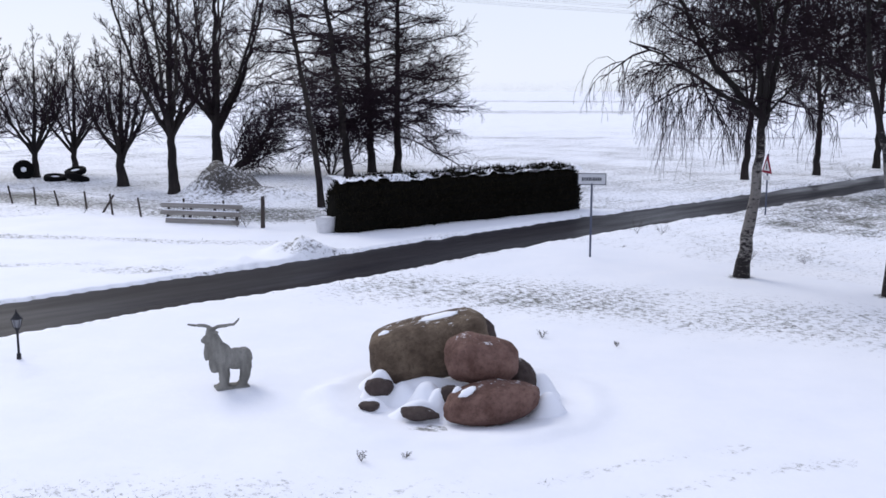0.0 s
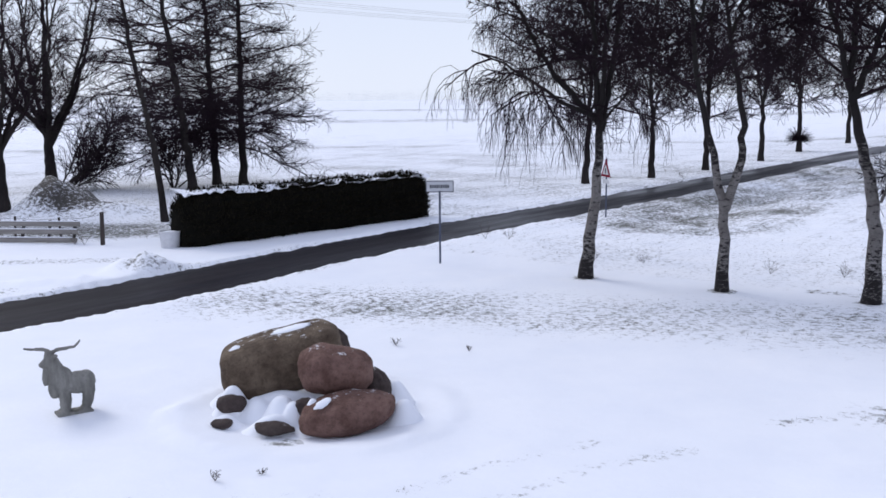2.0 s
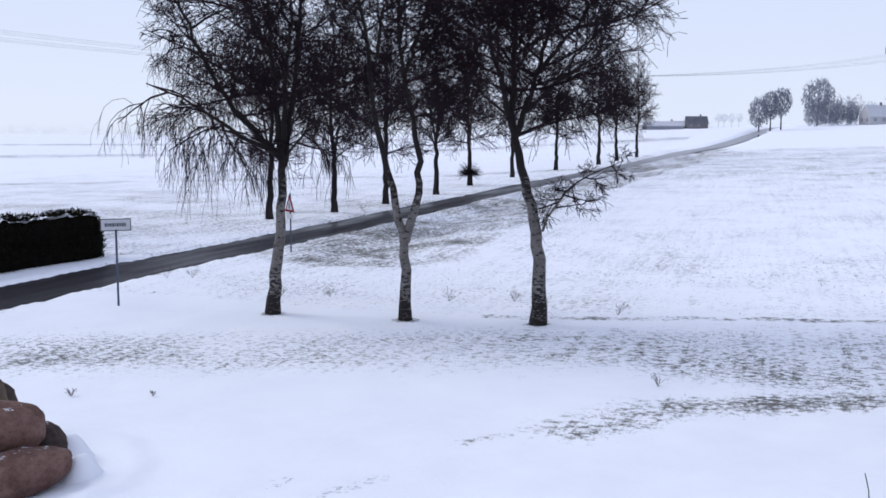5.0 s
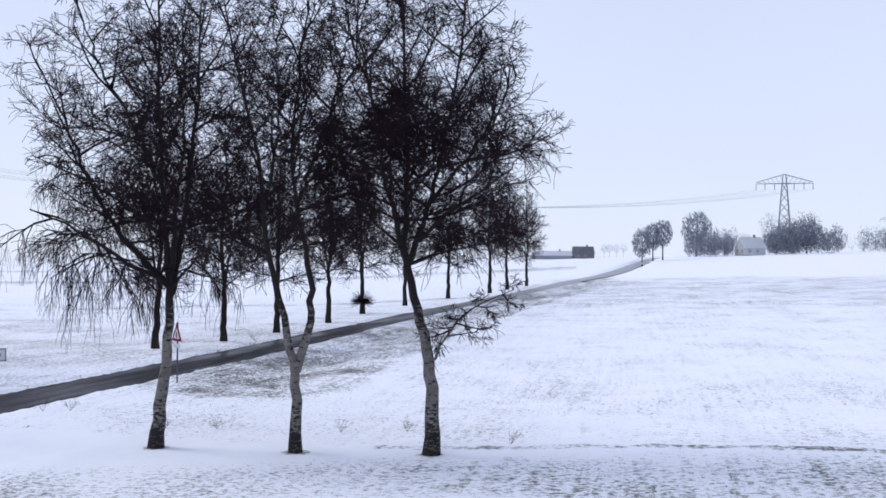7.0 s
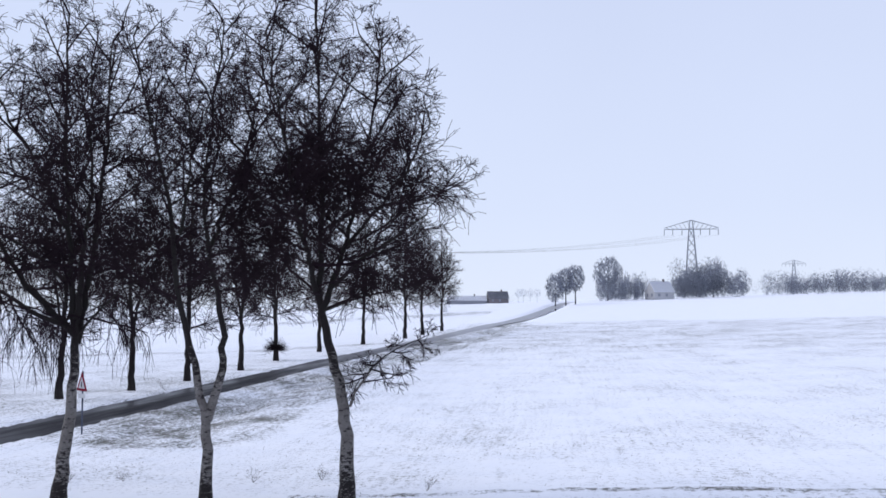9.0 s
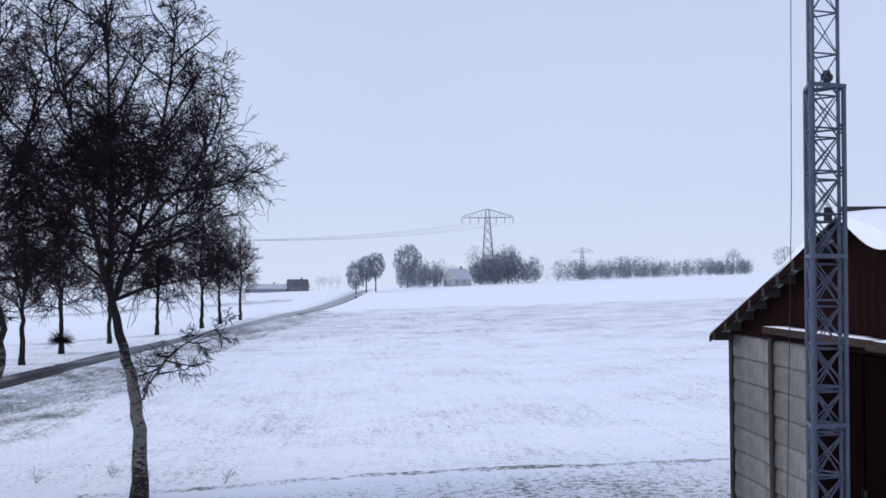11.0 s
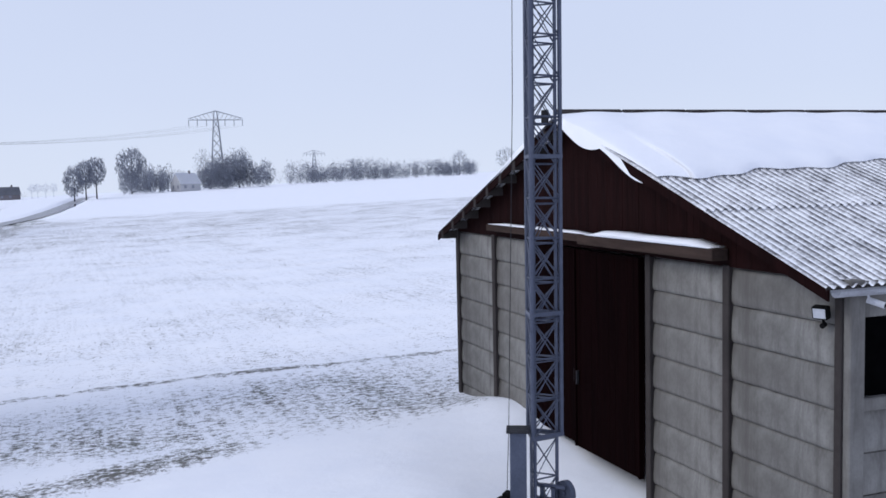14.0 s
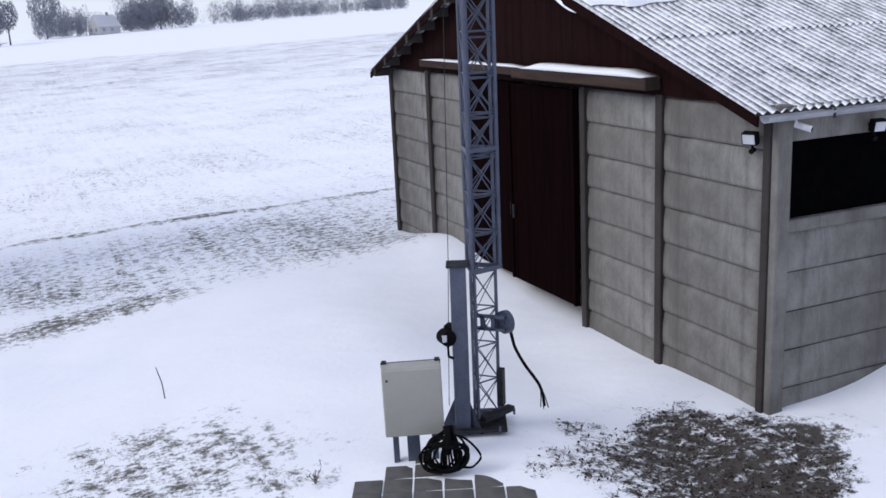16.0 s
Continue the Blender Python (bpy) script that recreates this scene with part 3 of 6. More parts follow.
    for j in range(nw + 1):
        y = -0.38 + (BL + 0.68) * j / nw
        z = roof_z(-LAP) + 0.019 * math.sin(2 * math.pi * y / 0.125) - 0.004
        V += [(-LAP - 0.004, -y, z), (-LAP - 0.004, -y, z - 0.028)]
    obj("sheet_end", V, [(2 * j, 2 * j + 1, 2 * j + 3, 2 * j + 2) for j in range(nw)], POST_C, r1)
    V, F = corrugated(MID, BW + 0.3, -0.38, BL + 0.3, 0.0)
    r2 = obj("roof", V, [f[::-1] for f in F], RM, barn, smooth=True)
    # overlap of the two sheet rows shows as a step in the near slope
    V, F = corrugated(1.9, MID, -0.385, BL + 0.3, 0.018)
    obj("upper_sheeting", V, F, RM, r1, smooth=True)
    # bargeboards on the gable edge, thick dark
    for xa, xb in ((-LAP, MID), (BW + 0.3, MID)):
        bm = bmesh.new()
        vs = [bm.verts.new(p) for p in ((xa, 0.36, roof_z(xa) - 0.02), (xb, 0.36, APEX - 0.02), (xb, 0.36, APEX - 0.17), (xa, 0.36, roof_z(xa) - 0.14),
                                        (xa, 0.33, roof_z(xa) - 0.02), (xb, 0.33, APEX - 0.02), (xb, 0.33, APEX - 0.17), (xa, 0.33, roof_z(xa) - 0.14))]
        for f in ((0, 1, 2, 3), (7, 6, 5, 4), (0, 4, 5, 1), (3, 2, 6, 7), (0, 3, 7, 4)):
            bm.faces.new([vs[q] for q in f])
        bmesh.ops.recalc_face_normals(bm, faces=bm.faces)
        part("bargeboard", bm, BROWN, barn)
    # purlin ends under the overhang
    for k in range(9):
        x = MID + 0.42 + k * 0.60
        bm = bmesh.new()
        box(bm, (0.10, 0.34, 0.16), (x, 0.20, roof_z(x) - 0.12), bevel=0.008)
        part("purlin_end", bm, POST_C, barn)
    # ridge cap
    for k in range(15):
        bm = bmesh.new()
        y = 0.38 - 1.2 * k
        rod(bm, (MID, y, APEX + 0.055), (MID, y - 1.15, APEX + 0.062), 0.058, 0.054, 8)
        part("ridge_cap", bm, POST_C, barn)
    # slab of snow below the ridge, with a slumped wavy front and lower edge
    for side in (-1, 1):
        nx, ny = 48, 120
        V, F = [], []
        for j in range(ny + 1):
            y = -0.42 + (BL + 0.5) * (j / ny) ** 1.5
            reach = 2.85 - 1.10 * min(1, max(0, y) / 8.5) + 0.07 * math.sin(y * 3.1) + 0.04 * math.sin(y * 7.7)
            for i in range(nx + 1):
                s = i / nx
                x = MID + side * reach * s
                yy = y + (0.10 * s if j < 12 else 0)
                th = (0.05 + 0.09 * min(1, s * 3)) * (1 - s ** 6) ** 0.5 * min(1, 0.35 + 6 * j / ny) + 0.008 * math.sin(5 * y + 7 * s)
                V.append((x, -yy, roof_z(x) + 0.03 + max(0.004, th)))
        for j in range(ny):
            for i in range(nx):
                a = j * (nx + 1) + i
                f = (a, a + 1, a + nx + 2, a + nx + 1)
                F.append(f if side < 0 else f[::-1])
        front = []
        for i in range(nx + 1):
            s = i / nx
            q = (s * 2) % 1.0 if s < 1 else 0.999
            sag = 0.05 + 0.14 * math.sin(math.pi * min(1.0, q ** 1.4))
            front.append((V[i][0], V[i][1] + 0.02, roof_z(V[i][0]) - (sag if side < 0 else 0.03)))
        b0 = len(V); V += front
        for i in range(nx):
            f = (i, b0 + i, b0 + i + 1, i + 1)
            F.append(f if side < 0 else f[::-1])
        obj("snow_slab", V, F, SNOW, barn, "thick smooth snow below the ridge", smooth=True)
    # gutter and camera under the eave
    bm = bmesh.new()
    n = 8
    for j, y in enumerate((0.34, -BL)):
        for q in range(n + 1):
            a = math.pi + math.pi * q / n
            bm.verts.new((-LAP - 0.09 + 0.07 * math.cos(a), y, 3.145 + 0.07 * math.sin(a)))
    bm.verts.ensure_lookup_table()
    for q in range(n):
        bm.faces.new((bm.verts[q], bm.verts[q + 1], bm.verts[n + 2 + q], bm.verts[n + 1 + q]))
    bmesh.ops.solidify(bm, geom=bm.faces[:], thickness=0.006)
    gutter = part("gutter", bm, two_tone("zinc_gutter", (0.55, 0.56, 0.60), (0.45, 0.46, 0.50), 4, 0.45, 0.2, spec=0.4), barn, "grey zinc eaves gutter")
    for k in range(12):
        bm = bmesh.new()
        box(bm, (0.15, 0.03, 0.012), (-LAP - 0.02, -0.55 - 0.95 * k, 3.15))
        box(bm, (0.012, 0.03, 0.10), (-LAP - 0.147, -0.55 - 0.95 * k, 3.11))
        part("gutter_bracket", bm, DARKMETAL, gutter)
    return barn


build_barn()


# ================= trees =================
def birch_bark():
    m, n, l, b = node_mat("birch_bark", 0.75)
    a = noise_node(n, l, 2.0, 5, 0.7, (1, 1, 0.8))
    c = noise_node(n, l, 3.2, 5, 0.75, (2.0, 2.0, 4.6))
    tc = n.new("ShaderNodeTexCoord")
    sp = n.new("ShaderNodeSeparateXYZ"); l.new(tc.outputs["Object"], sp.inputs[0])
    low = remap(n, l, arith(n, l, "ADD", sp.outputs[2], arith(n, l, "MULTIPLY", a, 1.3)), 0.75, 2.0, 0.17, 0.0)
    high = remap(n, l, sp.outputs[2], 2.4, 4.4, 0.0, 0.32)
    k = arith(n, l, "ADD", arith(n, l, "ADD", c, low), high)
    col = mixc(n, l, remap(n, l, a, 0.3, 0.7), (0.25, 0.235, 0.225), (0.095, 0.083, 0.076))
    l.new(mixc(n, l, remap(n, l, k, 0.53, 0.62), col, (0.022, 0.019, 0.019)), b.inputs["Base Color"])
    bump(n, l, b, k, 0.5, 0.02)
    return m


BIRCH = birch_bark()


def grow(rng, out, p, d, L, r, level, spec):
    n = max(3 if level < 2 else 2, int(L / spec["seg"][level]))
    pts = [p]
    d = d / np.linalg.norm(d)
    trop = spec["trop"][level]
    for i in range(n):
        d = d + rng.normal(0, spec["wob"][level], 3)
        d[2] += trop * (0.4 + i / n) / n * 2
        d = d / np.linalg.norm(d)
        p = p + d * (L / n)
        pts.append(p)
    out[level].append((np.array(pts), r, max(spec["tip"], r * (0.35 if level < 3 else 0.6))))
    if level + 1 >= len(spec["seg"]):
        return
    k = max(spec["least"][level], int(round(L * spec["dens"][level] * rng.uniform(0.8, 1.2))))
    for s in np.sort(rng.uniform(spec["from"][level], 1.0, k)):
        i = min(n - 1, int(s * n))
        q = pts[i] + (pts[i + 1] - pts[i]) * (s * n - i)
        t = pts[i + 1] - pts[i]
        t = t / np.linalg.norm(t)
        a = rng.normal(0, 1, 3)
        a[2] *= spec["flat"][level]
        a = a - t * a.dot(t)
        a /= np.linalg.norm(a) + 1e-9
        ang = radians(rng.uniform(*spec["angle"]))
        cl = min(L * spec["ratio"][level] * (1.15 - 0.6 * s) * rng.uniform(0.6, 1.25), spec["longest"][level])
        grow(rng, out, q, t * math.cos(ang) + a * math.sin(ang), cl, max(spec["tip"], min(r * 0.5, 0.006 + 0.011 * cl)), level + 1, spec)


BIRCH_SPEC = dict(seg=(0.4, 0.30, 0.24, 0.22), wob=(0.11, 0.15, 0.18, 0.16), trop=(0.15, 0.08, -0.12, -0.30), tip=0.0062,
                  dens=(4.0, 5.6, 6.0, 0), least=(4, 4, 4, 0), low=1.2, ratio=(0.64, 0.72, 0.85), longest=(1.9, 1.15, 0.85),
                  flat=(1, 0.9, 0.9, 0.9), angle=(26, 66), **{"from": (0.2, 0.15, 0.1)})

WEEP_SPEC = dict(BIRCH_SPEC, trop=(-0.25, -1.3, -2.2, -2.4), longest=(1.8, 1.6, 1.4), ratio=(0.8, 0.9, 0.8), dens=(4.2, 4.0, 2.6, 0), least=(5, 4, 2, 0), wob=(0.16, 0.22, 0.24, 0.18), tip=0.0036)


def tree(name, m, label, stems, limbs, spec, seed, bark, category="tree", group="", sides=9):
    """stems: (list of (x, z, depth), first radius, last radius, lowest limb height). limbs: (per metre, length at foot, length at top, angle up)."""
    rng = np.random.default_rng(seed)
    levels = len(spec["seg"])
    out = [[] for _ in range(levels)]
    trunk = []
    for pts, r0, r1, zl, *own in stems:
        c = np.array([(x, y, z) for x, z, y in pts], float)
        t = np.linspace(0, 1, len(c))
        n = max(8, int(c[-1, 2] * 2.2))
        tt = np.linspace(0, 1, n)
        p = np.stack([np.interp(tt, t, c[:, k]) for k in range(3)], 1)
        for _ in range(2):
            p[1:-1] = (p[:-2] + 2 * p[1:-1] + p[2:]) / 4
        p[1:-1, :2] += rng.normal(0, 0.03, (n - 2, 2))
        rad = r0 + (r1 - r0) * tt ** 0.8
        if pts[0][1] <= 0:
            p[0, 2] = -0.35
            rad = rad * (1 + 0.35 * np.exp(-np.maximum(p[:, 2], 0) / 0.22))
        trunk.append((p, rad, 0))
        top = p[-1, 2]
        per, la, lb, up, ph = own[1] if own else limbs
        sp = own[0] if own else spec
        z = zl
        a = rng.uniform(0, 6.28)
        while z < top - 0.1:
            z += rng.uniform(0.6, 1.4) / per / (spec.get('low', 1.3) - (spec.get('low', 1.3) - 0.65) * (z - zl) / max(0.1, top - zl))
            s = np.interp(z, p[:, 2], tt)
            q = np.array([np.interp(s, tt, p[:, k]) for k in range(3)])
            f = (z - zl) / max(0.1, top - zl)
            L = (la + (lb - la) * f) * rng.uniform(0.65, 1.2)
            a += 2.4 + rng.normal(0, 0.4)
            el = radians(up + (ph - up) * f + rng.normal(0, 9))
            d = np.array([math.cos(a) * math.cos(el), math.sin(a) * math.cos(el), math.sin(el)])
            grow(rng, out, q, d, L, min(0.055, 0.012 + 0.012 * L), 0, sp)
    ob = thing(name, m, label, category, group)
    V, F = tubes([(p, r, 0) for p, r, _ in trunk], sides)
    fast_mesh("trunk", V, F, bark, ob)
    rest = [x for lv in out[1:] for x in lv]
    if bark is BIRCH:
        for line in out[0]:
            V, F = tubes([line], 5)
            fast_mesh("limb", V, F, TWIG, ob)
    else:
        rest = out[0] + rest
    V, F = tubes(rest, 3)
    tagged(fast_mesh("crown", V, F, TWIG, ob), kind="stuff")
    return ob


def facing(x, y):
    """A pose on the ground whose x axis is square to the line from the house."""
    z = float(ground_height(np.array(x), np.array(y)))
    return pose(x, y, z, 0, 0, -math.degrees(math.atan2(x, y)))


tree("birch", facing(7.29, 23.6), "weeping birch with black-marked white bark, bare crown", [
    ([(0, 0, 0), (0.09, 1.0, 0), (0.2, 2.0, 0), (0.29, 3.0, 0), (0.33, 3.9, 0), (0.2, 5.2, 0), (0.05, 7, 0.1), (-0.05, 9, 0), (0.0, 11.5, 0)], 0.18, 0.02, 4.8),
    ([(0.33, 3.7, 0), (0.55, 5.0, 0.1), (0.8, 7.0, 0.2), (0.95, 9, 0.3), (1.0, 11.0, 0.3)], 0.10, 0.015, 5.0),
    ([(0.33, 3.8, 0), (0.38, 5.4, -0.3), (0.6, 7.4, -0.7), (0.5, 10.2, -0.9)], 0.09, 0.015, 5.2),
    ([(0.28, 3.9, 0), (-0.35, 4.5, 0.2), (-1.0, 5.3, 0.3), (-1.6, 6.4, 0.4), (-2.1, 7.6, 0.4), (-2.7, 9.0, 0.5)], 0.10, 0.015, 4.6),
    ([(0.25, 4.0, 0), (-0.6, 4.35, -0.3), (-1.4, 4.95, -0.4), (-2.1, 5.4, -0.6), (-2.8, 5.65, -0.7)], 0.07, 0.015, 4.2, WEEP_SPEC, (9.0, 1.7, 1.2, -5, -5)),
    ([(0.0, 5.2, 0.2), (-0.8, 5.9, 0.4), (-1.8, 6.5, 0.6), (-2.9, 7.0, 0.6)], 0.06, 0.012, 5.5, WEEP_SPEC, (7.0, 1.5, 1.2, 5, 5)),
    ([(0.35, 3.9, 0), (0.75, 4.4, -0.2), (1.2, 4.9, -0.3), (1.8, 5.2, -0.4)], 0.04, 0.010, 4.1, WEEP_SPEC, (10.0, 1.3, 1.1, -5, -5)),
    ([(0.05, 6.4, 0), (-0.6, 7.8, 0.2), (-1.4, 9.2, 0.3), (-1.9, 10.6, 0.2)], 0.06, 0.012, 7.2),
], (2.8, 2.4, 1.1, 20, 55), BIRCH_SPEC, 11, BIRCH, group="birches on the lawn edge")
tree("birch", facing(9.88, 21.25), "forked birch with black-marked white bark, bare crown", [
    ([(0, 0, 0), (-0.02, 1.2, 0), (0.0, 2.0, 0), (-0.2, 2.8, 0), (-0.56, 4.1, 0), (-0.78, 5.4, 0), (-0.95, 7.3, 0), (-1.5, 9.2, 0.1), (-1.8, 10.8, 0.1)], 0.15, 0.015, 4.4),
    ([(0.0, 1.9, 0), (0.28, 2.8, 0), (0.42, 3.7, 0), (0.16, 4.9, 0), (-0.15, 6.4, 0), (-0.1, 8, -0.1), (0.25, 11.2, 0)], 0.12, 0.015, 4.6),
    ([(-0.05, 5.8, 0), (0.4, 7.0, 0.3), (0.9, 8.6, 0.4), (1.2, 10.2, 0.3)], 0.06, 0.012, 6.2),
    ([(-0.7, 6.2, 0), (-0.4, 7.6, -0.4), (-0.6, 9.9, -0.6)], 0.05, 0.012, 6.8),
], (3.5, 2.0, 1.0, 22, 55), BIRCH_SPEC, 12, BIRCH, group="birches on the lawn edge")
tree("birch", facing(12.4, 19.3), "bent birch with black-marked white bark, bare crown", [
    ([(0, 0, 0), (0.0, 1.2, 0), (-0.02, 2.0, 0), (-0.17, 2.9, 0), (-0.5, 3.7, 0), (-0.6, 4.6, 0), (-0.62, 5.6, 0), (-0.55, 7, 0), (-0.65, 9, 0), (-0.8, 12.0, 0)], 0.19, 0.018, 4.2),
    ([(-0.6, 4.3, 0), (-0.25, 5.2, 0.2), (0.1, 6.6, 0.3), (0.5, 8.4, 0.3), (0.8, 10.9, 0.3)], 0.09, 0.015, 5.0),
    ([(-0.62, 4.6, 0), (-1.0, 6.0, -0.3), (-1.4, 8.0, -0.4), (-1.9, 10.8, -0.4)], 0.08, 0.014, 5.2),
    ([(-0.1, 5.8, 0.2), (0.8, 6.9, 0.4), (1.5, 7.9, 0.5), (2.0, 9.0, 0.5)], 0.06, 0.012, 6.4),
    ([(-0.4, 4.9, 0), (0.5, 5.7, -0.4), (1.3, 6.2, -0.6), (2.0, 6.9, -0.7)], 0.06, 0.012, 5.2),
    ([(-0.55, 4.4, 0), (0.2, 4.7, 0.3), (1.1, 4.9, 0.5), (1.9, 5.0, 0.6)], 0.04, 0.010, 4.5, BIRCH_SPEC, (9.0, 1.2, 0.9, 5, 5)),
    ([(0.1, 2.2, 0), (0.28, 2.8, -0.1), (0.7, 3.3, -0.2), (1.3, 3.6, -0.2), (1.9, 3.85, -0.2)], 0.035, 0.008, 2.7, BIRCH_SPEC, (9.0, 1.0, 0.7, -8, 0)),
], (3.7, 2.4, 1.1, 18, 55), BIRCH_SPEC, 13, BIRCH, group="birches on the lawn edge")

# the row beyond the road, and the trees behind the yard
ALDER_SPEC = dict(seg=(0.45, 0.35, 0.25), wob=(0.10, 0.13, 0.16), trop=(0.25, 0.1, -0.15), tip=0.0115,
                  dens=(4.2, 6.6, 0), least=(4, 4, 0), low=1.4, ratio=(0.6, 0.62), longest=(1.6, 0.9), flat=(1, 0.9, 0.8), angle=(25, 60), **{"from": (0.15, 0.1)})
TIER_SPEC = dict(seg=(0.45, 0.30, 0.22), wob=(0.11, 0.17, 0.20), trop=(-0.02, 0.05, 0.0), tip=0.0080,
                 dens=(4.0, 6.8, 0), least=(6, 5, 0), ratio=(0.45, 0.55), longest=(2.0, 0.9), flat=(0.25, 0.4, 0.5), angle=(30, 65), **{"from": (0.22, 0.1)})
VASE_SPEC = dict(seg=(0.4, 0.32, 0.25), wob=(0.09, 0.12, 0.15), trop=(0.35, 0.2, 0.1), tip=0.0085,
                 dens=(3.6, 6.0, 0), least=(4, 4, 0), ratio=(0.55, 0.6), longest=(1.5, 0.8), flat=(1, 1, 1), angle=(22, 50), **{"from": (0.2, 0.1)})


def alder(x, y, seed, h=11.0, lab="slim bare alder with dark bark beside the lane"):
    rng = random.Random(seed)
    j = [rng.uniform(-0.25, 0.25) for _ in range(6)]
    return tree("alder", facing(x, y), lab, [
        ([(0, 0, 0), (0.05, h * 0.2, 0), (j[0], h * 0.45, 0), (j[1], h * 0.75, j[2]), (j[3], h, j[4])], 0.20, 0.02, h * 0.22),
        ([(0.05, h * 0.27, 0), (j[0] + 0.7, h * 0.5, 0.2), (j[1] + 1.0, h * 0.8, 0.4)], 0.08, 0.015, h * 0.34),
        ([(0.05, h * 0.30, 0), (j[0] - 0.7, h * 0.55, -0.2), (j[1] - 0.9, h * 0.86, -0.4)], 0.08, 0.015, h * 0.36),
    ], (3.4, 2.7, 1.0, 20, 56), ALDER_SPEC, seed, BARK, group="row of alders beyond the lane")


a1 = alder(20.2, 53.1, 21, 12.5)
a2 = alder(15.5, 50.3, 22, 12.0)
for k, (x, y, sc, rz, src) in enumerate(((25.7, 58.3, 1.08, 70, 2), (33.1, 65.6, 1.1, 140, 1), (41.2, 75.2, 1.2, 230, 2), (77, 105.5, 1.4, 20, 1), (85.5, 113, 1.4, 120, 2), (52, 86, 1.2, 310, 1), (64, 96, 1.25, 60, 2), (97, 123, 1.3, 200, 1))):
    src = a1 if src == 1 else a2
    c = copy_thing(src, facing(x, y) @ pose(0, 0, 0, 0, 0, rz))
    c.scale = (sc, sc, sc)
    if k == 2:
        rng = np.random.default_rng(77)
        L = []
        for _ in range(420):
            d = rng.normal(0, 1, 3); d[2] = abs(d[2]) * 0.8 - 0.35
            d /= np.linalg.norm(d)
            p0 = np.array([0, 0, 0.85]) + d * 0.08
            L.append((np.array([p0, p0 + d * 0.35 + rng.normal(0, .04, 3), p0 + d * rng.uniform(0.5, 0.95) + rng.normal(0, .06, 3)]), 0.012, 0.006))
        V, F = tubes(L, 3)
        fast_mesh("basal_shoots", V, F, TWIG, c, "dense dark ball of shoots low on the trunk")


def tier_tree(x, y, seed, h, first, lean=0.0, reach=4.2, r0=0.24):
    rng = random.Random(seed)
    j = [rng.uniform(-0.2, 0.2) for _ in range(4)]
    return tree("alder", facing(x, y), "tall bare tree with straight black trunk and level branches", [
        ([(0, 0, 0), (lean * 0.25, h * 0.25, 0), (lean * 0.5 + j[0], h * 0.5, 0), (lean * 0.75 + j[1], h * 0.75, 0), (lean, h, 0)], r0, 0.03, first)],
        (5.2, reach, 1.8, 0, 25), TIER_SPEC, seed, BARK, group="tall trees behind the hedge")


tier_tree(-4.69, 38.0, 31, 13.5, 4.2, -1.6, 2.4, 0.14)
tier_tree(-4.9, 51.2, 32, 15, 2.4, -1.5, 4.2)
tier_tree(-3.95, 54.7, 33, 15.5, 2.2, -0.5, 4.6)
tier_tree(-2.58, 55.5, 34, 16, 1.8, 0.1, 5.0)


def vase_tree(x, y, seed, h, fork, n, spread, r0=0.26, lab="bare spreading orchard tree with dark bark"):
    rng = random.Random(seed)
    stems = [([(0, 0, 0), (rng.uniform(-.1, .1), fork, 0), (0.1, fork + 0.5 * (h - fork), 0.1), (0.2, h, 0)], r0, 0.02, fork + 0.2)]
    for k in range(n):
        a = 6.28 * k / n + rng.uniform(-0.4, 0.4)
        s = spread * rng.uniform(0.7, 1.15)
        hh = h * rng.uniform(0.8, 1.0)
        f = fork * rng.uniform(0.8, 1.05)
        stems.append(([(0, f, 0), (0.42 * s * math.cos(a), f + 0.25 * (hh - f), 0.42 * s * math.sin(a)), (0.75 * s * math.cos(a), f + 0.6 * (hh - f), 0.75 * s * math.sin(a)),
                       (s * math.cos(a), hh, s * math.sin(a))], r0 * 0.5, 0.015, f + 0.5))
    return tree("fruit_tree", facing(x, y), lab, stems, (2.6, 2.2, 0.9, 22, 55), VASE_SPEC, seed, BARK, group="old trees behind the fence")


vase_tree(-20.9, 50.5, 41, 6.6, 1.3, 6, 2.7, 0.2)
vase_tree(-19.7, 52.6, 42, 6.6, 1.3, 6, 2.5, 0.2)
vase_tree(-15.0, 46.0, 43, 6.4, 1.4, 6, 2.2, 0.27, "pollarded bare tree with thick dark limbs")
vase_tree(-11.8, 42.9, 44, 13.0, 2.9, 6, 2.8, 0.25, "tall bare tree with dark upright stems")
vase_tree(-13.0, 56.8, 45, 14.5, 2.6, 7, 4.6, 0.36, "broad bare tree with forked dark limbs")
vase_tree(-23.6, 49.0, 46, 6.0, 1.0, 5, 2.0, 0.18)


def shrub(x, y, seed, lean, h, n):
    rng = np.random.default_rng(seed)
    out = [[], [], []]
    for k in range(n):
        a = rng.uniform(0, 6.28)
        d = np.array([lean + 0.55 * math.cos(a), 0.55 * math.sin(a), rng.uniform(0.6, 1.0)])
        grow(rng, out, np.array([0.1 * math.cos(a), 0.1 * math.sin(a), -0.1]), d, h * rng.uniform(0.7, 1.1), 0.05, 0, ALDER_SPEC)
    ob = thing("shrub", facing(x, y), "leaning leafless thicket of dark brown stems", "shrub")
    V, F = tubes(out[0], 5); fast_mesh("stem", V, F, BARK, ob)
    V, F = tubes(out[1] + out[2], 3); tagged(fast_mesh("crown", V, F, TWIG, ob), kind="stuff")
    return ob


shrub(-11.6, 52.0, 51, 0.9, 4.8, 9)
shrub(-6.0, 53.0, 52, 0.3, 3.0, 8)


